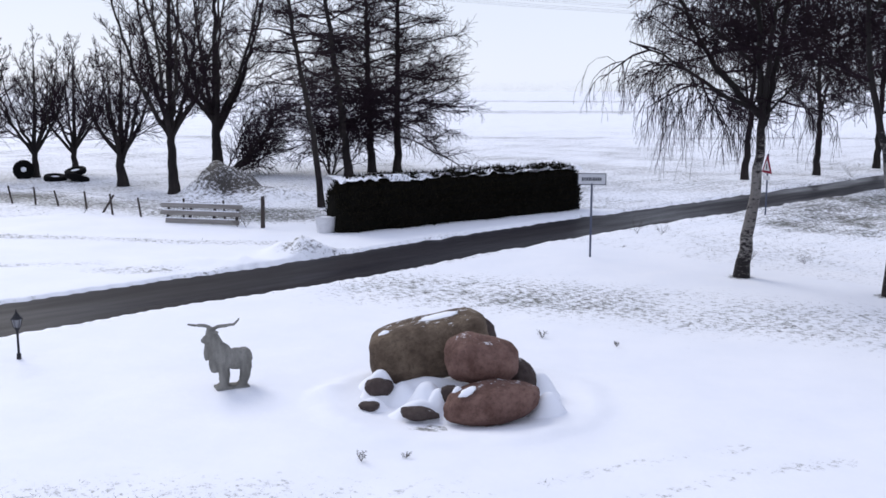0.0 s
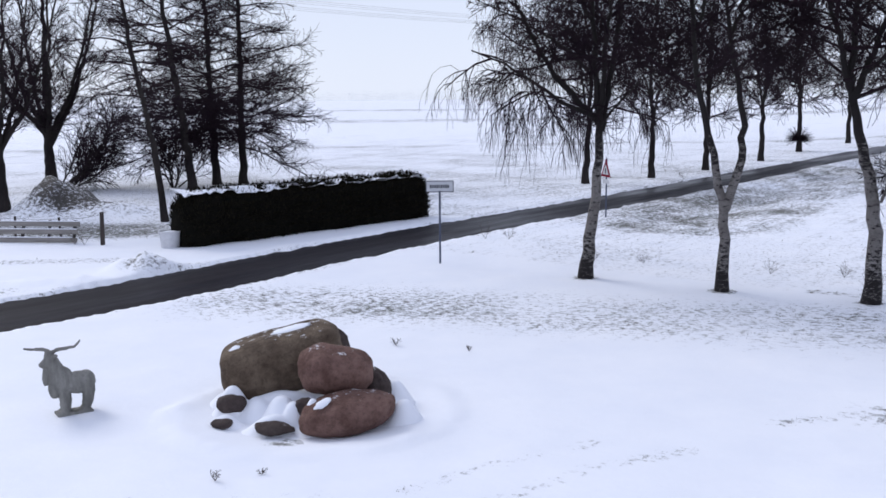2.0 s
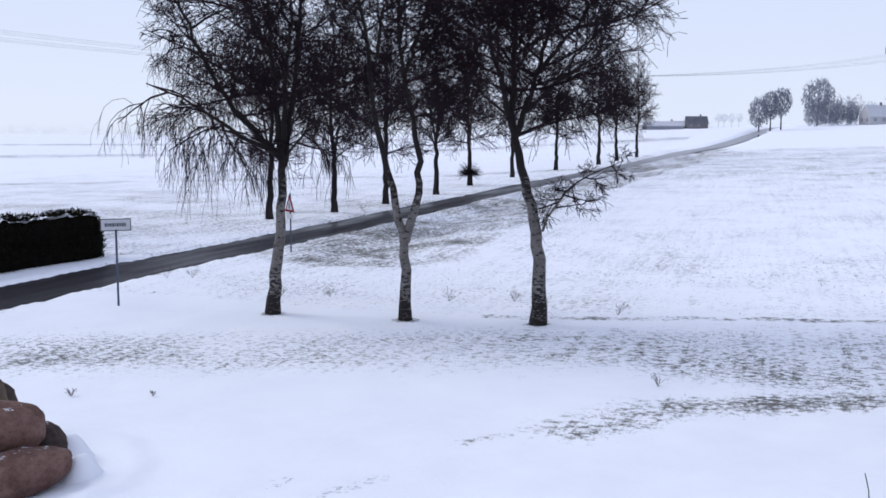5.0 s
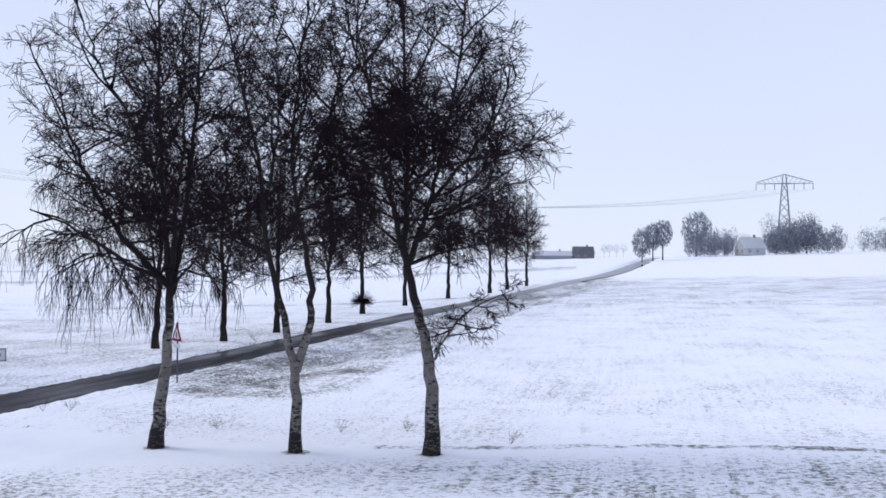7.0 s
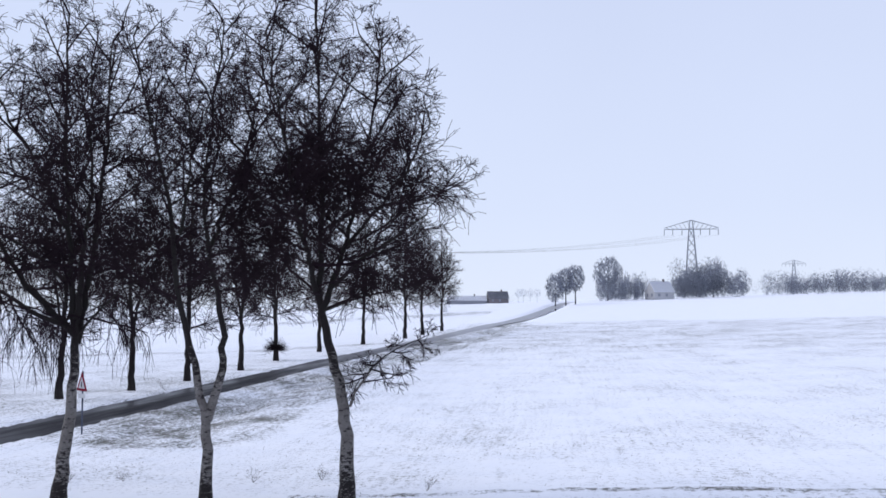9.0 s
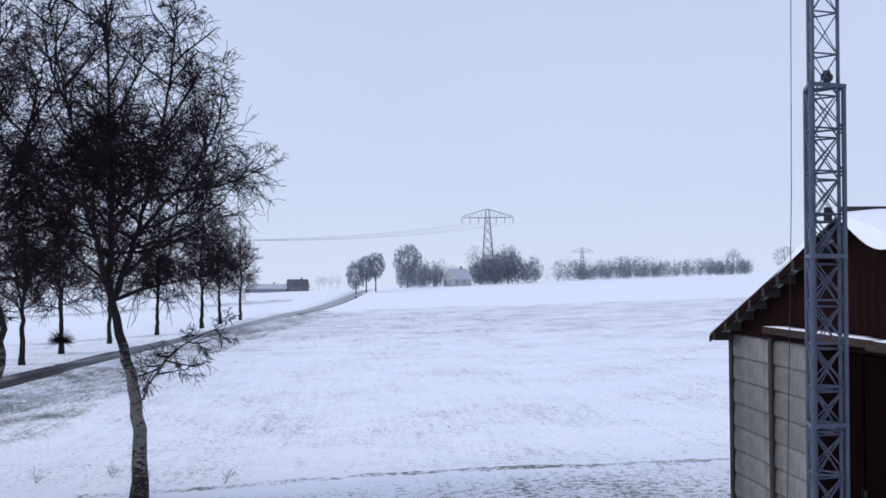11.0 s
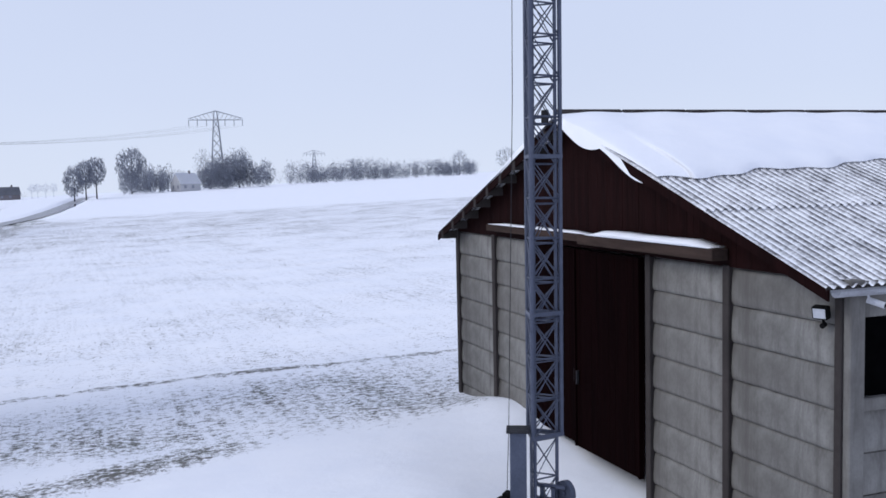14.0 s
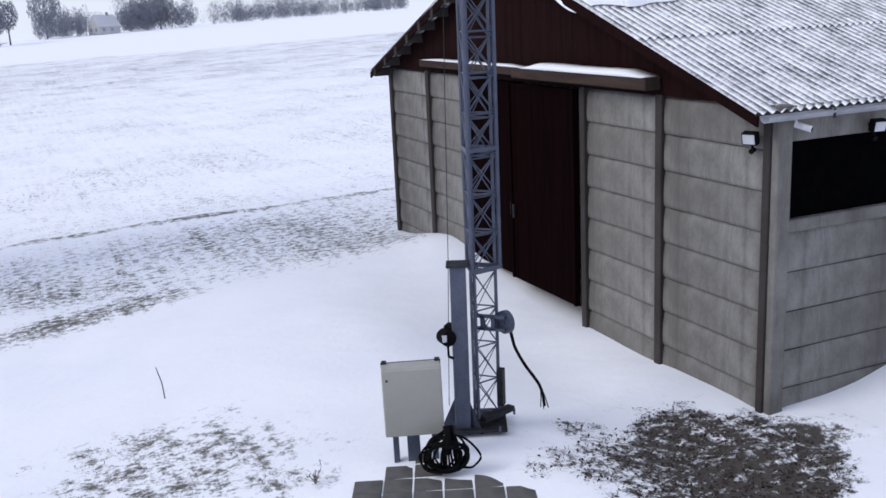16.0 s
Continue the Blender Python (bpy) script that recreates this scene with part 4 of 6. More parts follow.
# ================= boulders on the lawn =================
def stone_material(name, c1, c2, c3):
    m, n, l, b = node_mat(name, 0.8)
    a = noise_node(n, l, 2.8, 6, 0.72)
    c = noise_node(n, l, 17, 5, 0.8)
    g = n.new("ShaderNodeNewGeometry")
    sp = n.new("ShaderNodeSeparateXYZ"); l.new(g.outputs["Normal"], sp.inputs[0])
    col = mixc(n, l, remap(n, l, a, 0.35, 0.65), c1, c2)
    col = mixc(n, l, remap(n, l, c, 0.5, 0.72, 0, 0.6), col, c3)
    e = noise_node(n, l, 5.5, 5, 0.8, (1, 1, 2))
    lying = arith(n, l, "ADD", arith(n, l, "MULTIPLY", sp.outputs[2], 0.55), arith(n, l, "MULTIPLY", e, 0.9))
    l.new(mixc(n, l, remap(n, l, lying, 1.05, 1.12), col, SNOW_C), b.inputs["Base Color"])
    bump(n, l, b, arith(n, l, "ADD", a, arith(n, l, "MULTIPLY", c, 0.4)), 0.75, 0.06)
    return m


ST_BROWN = stone_material("brown_granite", (0.072, 0.050, 0.036), (0.175, 0.132, 0.094), (0.027, 0.020, 0.017))
ST_RED = stone_material("red_granite", (0.100, 0.054, 0.044), (0.215, 0.130, 0.108), (0.036, 0.022, 0.020))
ST_DARK = stone_material("dark_fieldstone", (0.055, 0.040, 0.038), (0.085, 0.066, 0.060), (0.025, 0.02, 0.02))


def boulder(at, r, turn, seed, mat, label, sq=2.6, rough=0.10):
    bm = bmesh.new()
    bmesh.ops.create_icosphere(bm, subdivisions=5 if max(r) > 0.3 else 4, radius=1.0)
    off = Vector((seed * 3.1, seed * 1.7, seed * 0.9))
    for v in bm.verts:
        d = v.co.normalized()
        k = (abs(d.x) ** sq + abs(d.y) ** sq + abs(d.z) ** sq) ** (-1 / sq)
        k *= 1 + rough * 1.6 * noise.noise(d * 1.1 + off) + rough * 0.6 * noise.noise(d * 2.6 + off) + rough * 0.22 * noise.noise(d * 6 + off) + rough * 0.16 * noise.noise(d * 14 + off)
        v.co = Vector((d.x * r[0], d.y * r[1], d.z * r[2])) * k
    ob = part("boulder" if max(r) > 0.3 else "fieldstone", bm, mat, None, smooth=True)
    ob.matrix_world = pose(*at, *turn)
    return tagged(ob, label, "boulder" if max(r) > 0.3 else "stone", "heap of boulders on the lawn")


boulder((-0.20, 14.95, 0.53), (0.92, 0.56, 0.45), (0, -12, 4), 3, ST_BROWN, "largest boulder, olive-brown granite with snow flecks on its shoulder", 4.6, 0.05)
boulder((0.56, 13.85, 0.64), (0.51, 0.42, 0.36), (0, 8, -8), 2, ST_RED, "reddish rounded boulder resting upon two others", 2.4, 0.09)
boulder((0.71, 13.30, 0.17), (0.66, 0.42, 0.29), (0, -7, 5), 7, ST_RED, "long low reddish boulder half wrapped in snow", 2.3, 0.09)
boulder((1.13, 14.15, 0.22), (0.26, 0.3, 0.33), (0, 10, 20), 4, ST_DARK, "dark upright stone at the heap's side", 2.2, 0.14)
boulder((-0.95, 14.15, 0.13), (0.22, 0.18, 0.14), (0, 0, 10), 5, ST_DARK, "small dark fieldstone capped with snow", 2.4, 0.14)
boulder((-1.05, 13.66, -0.01), (0.14, 0.14, 0.07), (0, 0, 30), 6, ST_DARK, "small fieldstone nearly buried in snow", 2.2, 0.18)
boulder((-0.33, 13.3, 0.0), (0.27, 0.18, 0.09), (0, 4, -5), 8, ST_DARK, "flat fieldstone lying under snow", 2.2, 0.16)
boulder((0.10, 13.6, 0.14), (0.14, 0.14, 0.18), (0, 0, 0), 9, ST_DARK, "small dark stone wedged among boulders", 2.4, 0.14)
boulder((0.60, 15.45, 0.60), (0.26, 0.25, 0.30), (0, 0, 0), 10, ST_DARK, "grey stone behind the largest boulder", 2.2, 0.14)
boulder((1.46, 14.3, 0.07), (0.14, 0.16, 0.17), (0, 0, 0), 11, ST_DARK, "small stone covered by snow", 2.2, 0.14)
boulder((1.50, 13.5, 0.02), (0.13, 0.14, 0.13), (0, 0, 40), 12, ST_DARK, "small stone beneath a snow cap", 2.2, 0.14)


def snow_patch(parent, at, r, turn):
    bm = bmesh.new()
    bmesh.ops.create_icosphere(bm, subdivisions=3, radius=1.0)
    for v in bm.verts:
        d = v.co.normalized()
        k = 1 + 0.35 * noise.noise(d * 2.0 + Vector(at) * 5)
        v.co = Vector((d.x * r[0] * k, d.y * r[1] * k, d.z * r[2]))
    ob = part("snow_patch", bm, SNOW, parent, "small patch of clinging snow", smooth=True)
    ob.matrix_parent_inverse = parent.matrix_world.inverted()
    ob.matrix_basis = pose(*at, *turn)


_b = [o for o in scene.objects if o.name.startswith("boulder")]
bpy.context.view_layer.update()
snow_patch(_b[0], (-0.90, 14.62, 0.80), (0.10, 0.08, 0.03), (38, -28, 0))
snow_patch(_b[0], (-0.05, 14.95, 1.02), (0.30, 0.10, 0.03), (14, -12, 0))
snow_patch(_b[2], (0.34, 13.10, 0.375), (0.12, 0.07, 0.03), (30, -24, 10))


def snow_heap(lumps, label):
    """Snow lying over and between stones, one soft sheet of several humps."""
    xs = np.linspace(-1.5, 1.9, 90)
    ys = np.linspace(12.9, 15.2, 70)
    X, Y = np.meshgrid(xs, ys)
    Z = np.zeros_like(X) - 0.12
    for x, y, z, rx, ry in lumps:
        Z = np.maximum(Z, -0.12 + (z + 0.12) * np.exp(-(((X - x) / rx) ** 2 + ((Y - y) / ry) ** 2) ** 1.3))
    Z = Z + 0.05 * (fnoise(X / 0.25, Y / 0.25, 91, 3) - 0.45)
    n, k = X.shape
    V = np.stack([X.ravel(), Y.ravel(), Z.ravel()], 1)
    F = np.array([(a * k + b, a * k + b + 1, (a + 1) * k + b + 1, (a + 1) * k + b) for a in range(n - 1) for b in range(k - 1)])
    ob = fast_mesh("snow_heap", V, F, SNOW)
    return tagged(ob, label, "snow", kind="stuff")


snow_heap([(-0.93, 14.25, 0.36, 0.24, 0.2), (-0.55, 14.2, 0.18, 0.3, 0.3), (-0.22, 13.85, 0.30, 0.26, 0.28), (-0.05, 13.6, 0.28, 0.18, 0.2), (-0.35, 13.48, 0.14, 0.32, 0.2),
           (-0.2, 14.3, 0.22, 0.7, 0.3), (1.46, 14.26, 0.33, 0.26, 0.24), (1.52, 13.46, 0.27, 0.24, 0.22), (1.2, 13.9, 0.12, 0.4, 0.3), (-1.0, 14.7, 0.16, 0.3, 0.3), (0.22, 13.32, 0.40, 0.16, 0.15), (-1.02, 13.75, 0.08, 0.2, 0.15)],
          "drifted snow packed between the boulders")


# ================= garden figure, lantern, signs =================
def goat_statue():
    """One plain mesh: lumps joined and remeshed, with a shaggy relief."""
    bm = bmesh.new()

    def lump(at, r, turn=(0, 0, 0)):
        c = bmesh.ops.create_icosphere(bm, subdivisions=3, radius=1.0)
        bmesh.ops.transform(bm, matrix=pose(*at, *turn) @ Matrix.Diagonal((*r, 1)), verts=c["verts"])
    lump((0.09, 0, 0.46), (0.26, 0.13, 0.17), (0, 4, 0))
    lump((0.20, 0, 0.47), (0.14, 0.125, 0.16))
    lump((-0.13, 0, 0.52), (0.17, 0.14, 0.24), (0, -18, 0))
    lump((-0.22, 0, 0.72), (0.11, 0.10, 0.20), (0, -18, 0))
    lump((-0.28, 0, 0.88), (0.08, 0.075, 0.12), (0, -12, 0))
    lump((-0.36, 0, 0.81), (0.085, 0.06, 0.055), (0, -25, 0))
    lump((-0.35, 0, 0.62), (0.055, 0.05, 0.15), (0, 4, 0))
    lump((-0.25, 0, 0.42), (0.08, 0.10, 0.16))
    for y in (-0.07, 0.07):
        lump((-0.10 + y * 0.4, y, 0.22), (0.075, 0.06, 0.24))
        lump((-0.13 + y * 0.4, y, 0.05), (0.10, 0.06, 0.045))
        lump((0.23 + y * 0.5, y, 0.24), (0.075, 0.06, 0.24), (0, 10, 0))
        lump((0.17 + y * 0.5, y, 0.06), (0.08, 0.055, 0.045))
        lump((-0.24, y * 1.5, 0.92), (0.05, 0.06, 0.025), (20 if y > 0 else -20, 0, 0))
    box(bm, (0.50, 0.24, 0.06), (0.01, 0, 0.02))
    for side, pts in ((-1, [(-0.26, -0.03, 0.96), (-0.20, -0.05, 1.0), (-0.08, -0.09, 1.01), (0.04, -0.12, 1.03), (0.10, -0.13, 1.08), (0.12, -0.13, 1.12)]),
                      (1, [(-0.28, 0.03, 0.96), (-0.33, 0.06, 1.0), (-0.42, 0.10, 1.01), (-0.52, 0.14, 1.01), (-0.60, 0.16, 1.03)])):
        for a, b, r in zip(pts, pts[1:], (0.034, 0.030, 0.026, 0.021, 0.016)):
            rod(bm, a, b, r, r * 0.85, 8)
    ob = part("goat_statue", bm, two_tone("grey_shaggy_stone", (0.31, 0.30, 0.275), (0.17, 0.165, 0.15), 7, 0.9, fine=34, bstr=0.9, bdist=0.03, stretch=(1, 1, 0.35)), None, smooth=True)
    rm = ob.modifiers.new("skin", "REMESH"); rm.mode, rm.voxel_size, rm.use_smooth_shade = "VOXEL", 0.013, True
    sm = ob.modifiers.new("soft", "SMOOTH"); sm.iterations, sm.factor = 2, 0.5
    tex = bpy.data.textures.new("shag", "CLOUDS"); tex.noise_scale = 0.05
    dp = ob.modifiers.new("shag", "DISPLACE"); dp.texture, dp.strength, dp.mid_level = tex, 0.022, 0.5
    ob.matrix_world = pose(-3.25, 14.59, -0.03, 0, 0, 12.6 + 14)
    return tagged(ob, "grey stone goat statue with curved horns, standing in snow", "statue")


goat_statue()


def garden_lantern(x, y):
    m = facing(x, y)
    ob = thing("garden_lantern", m, "low black garden lantern post in the snow", "lamp")
    bm = bmesh.new()
    rod(bm, (0, 0, -0.2), (0, 0, 0.10), 0.05, 0.035, 12); rod(bm, (0, 0, 0.10), (0, 0, 0.52), 0.022, 0.02, 10); rod(bm, (0, 0, 0.50), (0, 0, 0.55), 0.03, 0.06, 10)
    part("post", bm, DARKMETAL, ob)
    bm = bmesh.new()
    rod(bm, (0, 0, 0.555), (0, 0, 0.70), 0.052, 0.088, 6)
    part("glass", bm, two_tone("lantern_glass", (0.25, 0.26, 0.28), (0.2, 0.2, 0.22), 9, 0.15, spec=0.6), ob, "dull frosted glass")
    for k in range(6):
        a = 6.283 * k / 6
        bm = bmesh.new()
        rod(bm, (0.056 * math.cos(a), 0.056 * math.sin(a), 0.55), (0.094 * math.cos(a), 0.094 * math.sin(a), 0.71), 0.006, None, 5)
        part("rib", bm, DARKMETAL, ob)
    bm = bmesh.new()
    rod(bm, (0, 0, 0.70), (0, 0, 0.77), 0.115, 0.045, 6); rod(bm, (0, 0, 0.77), (0, 0, 0.80), 0.05, 0.02, 8); rod(bm, (0, 0, 0.80), (0, 0, 0.87), 0.018, 0.003, 8)
    part("cap", bm, DARKMETAL, ob)


garden_lantern(-7.19, 16.17)
WHITE = two_tone("white_sign_face", (0.62, 0.63, 0.66), (0.54, 0.55, 0.58), 5, 0.5)
GREY_PAINT = two_tone("grey_paint", (0.12, 0.125, 0.14), (0.09, 0.095, 0.105), 6, 0.5)
RED = two_tone("red_sign_paint", (0.22, 0.012, 0.035), (0.17, 0.010, 0.028), 6, 0.45)


def place_sign(x, y):
    ob = thing("place_name_sign", pose(x, y, float(ground_height(np.array(x), np.array(y))), 0, 0, -8), "white place-name sign with grey border on one post", "sign")
    bm = bmesh.new(); rod(bm, (0, 0, -0.3), (0, 0, 2.0), 0.03, None, 10); part("post", bm, GALV, ob, "galvanised tube post")
    bm = bmesh.new(); box(bm, (0.76, 0.025, 0.31), (0, 0, 2.12), bevel=0.006); plate = part("plate", bm, WHITE, ob)
    for sx, sz, ax, az in ((0.76, 0.022, 0, 2.268), (0.76, 0.022, 0, 1.972), (0.022, 0.27, -0.369, 2.12), (0.022, 0.27, 0.369, 2.12)):
        bm = bmesh.new(); box(bm, (sx, 0.012, sz), (ax, -0.018, az)); part("border", bm, GREY_PAINT, plate)
    xx = -0.27
    for w in (0.05, 0.04, 0.055, 0.05, 0.03, 0.05, 0.045, 0.05, 0.04):
        bm = bmesh.new(); box(bm, (w, 0.006, 0.085 if w != 0.05 else 0.10), (xx + w / 2, -0.0155, 2.12)); part("bar", bm, GREY_PAINT, plate)
        xx += w + 0.014
    bm = bmesh.new(); box(bm, (0.09, 0.05, 0.05), (0, 0.03, 2.06), bevel=0.005); part("clamp", bm, GALV, ob)


place_sign(4.01, 26.35)


def warning_sign(x, y):
    z = float(ground_height(np.array(x), np.array(y)))
    ob = thing("warning_sign", pose(x, y, z, 0, 0, -82), "red-rimmed white triangular warning sign beside the lane", "sign")
    bm = bmesh.new(); rod(bm, (0, 0.03, -0.3), (0, 0.03, 2.25), 0.03, None, 10); part("post", bm, GALV, ob)

    def tri(s, y0, th, zc):
        bm = bmesh.new()
        p = [(-s / 2, -s * 0.289), (s / 2, -s * 0.289), (0, s * 0.577)]
        a = [bm.verts.new((q[0], y0, zc + q[1])) for q in p]
        b = [bm.verts.new((q[0], y0 + th, zc + q[1])) for q in p]
        bm.faces.new(a); bm.faces.new(b[::-1])
        for i in range(3):
            bm.faces.new((a[i], b[i], b[(i + 1) % 3], a[(i + 1) % 3]))
        bmesh.ops.recalc_face_normals(bm, faces=bm.faces)
        return bm
    plate = part("plate", tri(0.78, -0.01, 0.02, 1.78), RED, ob)
    part("face", tri(0.48, -0.016, 0.005, 1.78), WHITE, plate)
    bm = bmesh.new(); box(bm, (0.07, 0.004, 0.2), (0, -0.019, 1.78)); part("symbol", bm, BLACK, plate)
    bm = bmesh.new(); box(bm, (0.5, 0.02, 0.16), (0, 0, 1.38), bevel=0.004); part("sub_plate", bm, WHITE, ob)


warning_sign(11.75, 35.6)


# ================= hedge, tub, yard beyond the lane =================
def hedge():
    A, B = np.array([-3.12, 30.75]), np.array([5.45, 37.35])
    L = float(np.hypot(*(B - A)))
    ob = thing("hedge", pose(A[0], A[1], 0, 0, 0, math.degrees(math.atan2(B[1] - A[1], B[0] - A[0]))), "clipped dark evergreen hedge with snow on its top", "hedge")
    D, Ht = 1.30, 1.70
    nx, ns = 150, 26
    V, F = [], []
    for i in range(nx + 1):
        x = L * i / nx
        endk = min(1, min(i, nx - i) / 9 + 0.30) ** 0.5
        for j in range(ns):
            a = 2 * math.pi * j / ns
            c, s = math.cos(a), math.sin(a)
            e = (abs(c) ** 3.6 + abs(s) ** 3.6) ** (-1 / 3.6) if s > 0 else (abs(c) ** 6 + abs(s) ** 6) ** (-1 / 6)
            y = D / 2 + c * e * D / 2 * endk
            z = Ht / 2 + s * e * Ht / 2 * (endk if s > 0 else 1)
            k = 0.13 * noise.noise(Vector((x * 0.9, y * 1.2, z * 1.2))) + 0.06 * noise.noise(Vector((x * 4, y * 4, z * 4)))
            V.append((x, y + c * k, z + s * k * 0.7 - 0.05))
        if i:
            for j in range(ns):
                F.append(((i - 1) * ns + j, i * ns + j, i * ns + (j + 1) % ns, (i - 1) * ns + (j + 1) % ns))
    F.append(tuple(range(ns))); F.append(tuple(nx * ns + j for j in range(ns))[::-1])
    # closed core behind the sprays; its near-black holds the shade between them
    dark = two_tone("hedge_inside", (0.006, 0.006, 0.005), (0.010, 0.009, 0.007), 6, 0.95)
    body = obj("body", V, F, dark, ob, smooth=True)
    VA = np.array(V)
    rng = np.random.default_rng(3)
    N = 26000
    idx = rng.integers(0, len(VA), N)
    p = VA[idx] + rng.normal(0, 0.05, (N, 3))
    out = p - np.stack([p[:, 0], np.full(N, D / 2), np.full(N, Ht / 2)], 1)
    out[:, 0] += np.where(p[:, 0] < 0.4, -0.6, np.where(p[:, 0] > L - 0.4, 0.6, 0))
    out /= np.linalg.norm(out, axis=1)[:, None]
    d = out * 0.6 + rng.normal(0, 0.35, (N, 3)) + np.array([0, 0, 0.55])
    d /= np.linalg.norm(d, axis=1)[:, None]
    s = np.cross(d, rng.normal(0, 1, (N, 3))); s /= np.linalg.norm(s, axis=1)[:, None]
    ln, w = rng.uniform(0.06, 0.16, (N, 1)), rng.uniform(0.012, 0.03, (N, 1))
    tri = np.stack([p - s * w, p + s * w, p + d * ln], 1).reshape(-1, 3)
    leaf = two_tone("hedge_sprays", (0.0085, 0.0085, 0.0065), (0.017, 0.015, 0.010), 4, 0.9, c3=(0.034, 0.024, 0.014))
    fo = fast_mesh("foliage", tri, np.arange(3 * N).reshape(-1, 3), leaf, ob, "short dark needle sprays", smooth=False)
    tagged(fo, kind="stuff")
    # lying snow, broken into patches along the top
    V, F = [], []
    nx, ny = 260, 16
    for i in range(nx + 1):
        x = 0.1 + (L - 0.2) * i / nx
        for j in range(ny + 1):
            y = 0.06 + (D - 0.08) * j / ny
            c = float(fnoise(np.array(x * 2.4), np.array(y * 3.2), 7, 4)) + 0.22 * (j / ny) - 0.10 * (x / L) 
            z = Ht - 0.045 + 0.13 * noise.noise(Vector((x * 0.9, y * 1.2, Ht * 1.2))) * 0.7 + min(0.07, max(-0.10, (c - 0.50) * 0.55))
            V.append((x, y, z))
    for i in range(nx):
        for j in range(ny):
            a = i * (ny + 1) + j
            F.append((a, a + ny + 1, a + ny + 2, a + 1))
    obj("snow_cover", V, F, SNOW, ob, "thin broken snow on the hedge top", smooth=True)


hedge()


def white_tub(x, y):
    ob = thing("plant_tub", facing(x, y), "white round plastic tub beside the hedge", "tub")
    bm = bmesh.new()
    prof = [(0.26, -0.1), (0.29, 0.0), (0.34, 0.46), (0.37, 0.47), (0.37, 0.52), (0.33, 0.52), (0.32, 0.40), (0.0, 0.40)]
    n = 28
    rings = [[bm.verts.new((r * math.cos(6.2832 * k / n), r * math.sin(6.2832 * k / n), z)) for k in range(n)] for r, z in prof[:-1]]
    for a, b in zip(rings, rings[1:]):
        for k in range(n):
            bm.faces.new((a[k], a[(k + 1) % n], b[(k + 1) % n], b[k]))
    part("tub", bm, two_tone("white_plastic", (0.66, 0.66, 0.68), (0.56, 0.56, 0.58), 3, 0.5), ob, smooth=False)
    bm = bmesh.new(); c = bmesh.ops.create_icosphere(bm, subdivisions=3, radius=1.0)
    bmesh.ops.transform(bm, matrix=pose(0, 0, 0.40) @ Matrix.Diagonal((0.31, 0.31, 0.12, 1)), verts=c["verts"])
    part("snow_fill", bm, SNOW, ob, "snow heaped inside", smooth=True)


white_tub(-3.75, 31.3)


def field_fence():
    ob = thing("wire_fence", pose(0, 0, 0), "old wire fence on thin leaning wooden posts", "fence")
    P = [(-22.0, 41.6, 0.65, -4), (-19.6, 40.6, 0.7, 3), (-17.32, 39.3, 0.72, -10), (-16.13, 38.7, 0.72, -3), (-15.08, 38.31, 0.62, -12), (-13.58, 37.2, 0.68, -4), (-12.6, 36.2, 0.75, 32), (-12.05, 35.6, 0.78, -5), (-10.88, 35.15, 0.70, -7), (-9.2, 34.6, 0.75, 2), (-7.6, 34.0, 0.75, -3), (-5.97, 32.3, 1.05, 1)]
    post_m = two_tone("dark_fence_wood", (0.055, 0.045, 0.042), (0.085, 0.072, 0.066), 4, 0.9, stretch=(3, 3, 0.4))
    tops = []
    for x, y, h, lean in P:
        z = float(ground_height(np.array(x), np.array(y)))
        bm = bmesh.new()
        r = 0.075 if h > 1 else 0.042
        rod(bm, (0, 0, -0.3), (0, 0, h), r, r * 0.85, 8)
        o = part("post", bm, post_m, ob)
        o.matrix_local = pose(x, y, z, 0, lean, 15)
        if abs(lean) < 20:
            tops.append([Vector((x, y, z)) + pose(0, 0, 0, 0, lean, 15) @ Vector((0, 0, h * f)) for f in (0.5, 0.92)])
    for k in range(2):
        for a, b in zip(tops, tops[1:]):
            mid = (a[k] + b[k]) / 2 - Vector((0, 0, 0.05))
            V, F = tubes([(np.array([a[k], mid, b[k]]), 0.006, 0.006)], 3)
            fast_mesh("wire", V, F, DARKMETAL, ob)


field_fence()


def plank_rack():
    m = pose(-8.32, 33.35, float(ground_height(np.array(-8.3), np.array(33.3))), 0, 0, -14)
    ob = thing("plank_barrier", m, "low barrier of three pale weathered planks, snow between", "barrier")
    for z, y, w in ((0.60, 0.15, 3.05), (0.36, 0.05, 3.0), (0.10, -0.06, 2.75)):
        bm = bmesh.new(); box(bm, (w, 0.06, 0.15), (0.0 if z > 0.2 else 0.12, y, z), pose(0, 0, 0, -18, 0, 0), bevel=0.01)
        pl = part("plank", bm, RAWWOOD, ob)
        bm = bmesh.new(); box(bm, (w * 0.96, 0.07, 0.03), (0.0, y + 0.02, z + 0.09), pose(0, 0, 0, -10, 0, 0), bevel=0.012)
        part("snow_strip", bm, SNOW, pl)
    for x in (-1.3, -0.45, 0.45, 1.3):
        bm = bmesh.new(); box(bm, (0.08, 0.08, 0.85), (x, 0.2, 0.30), pose(0, 0, 0, -18, 0, 0), bevel=0.008)
        part("upright", bm, POST_C, ob)
    return ob


plank_rack()


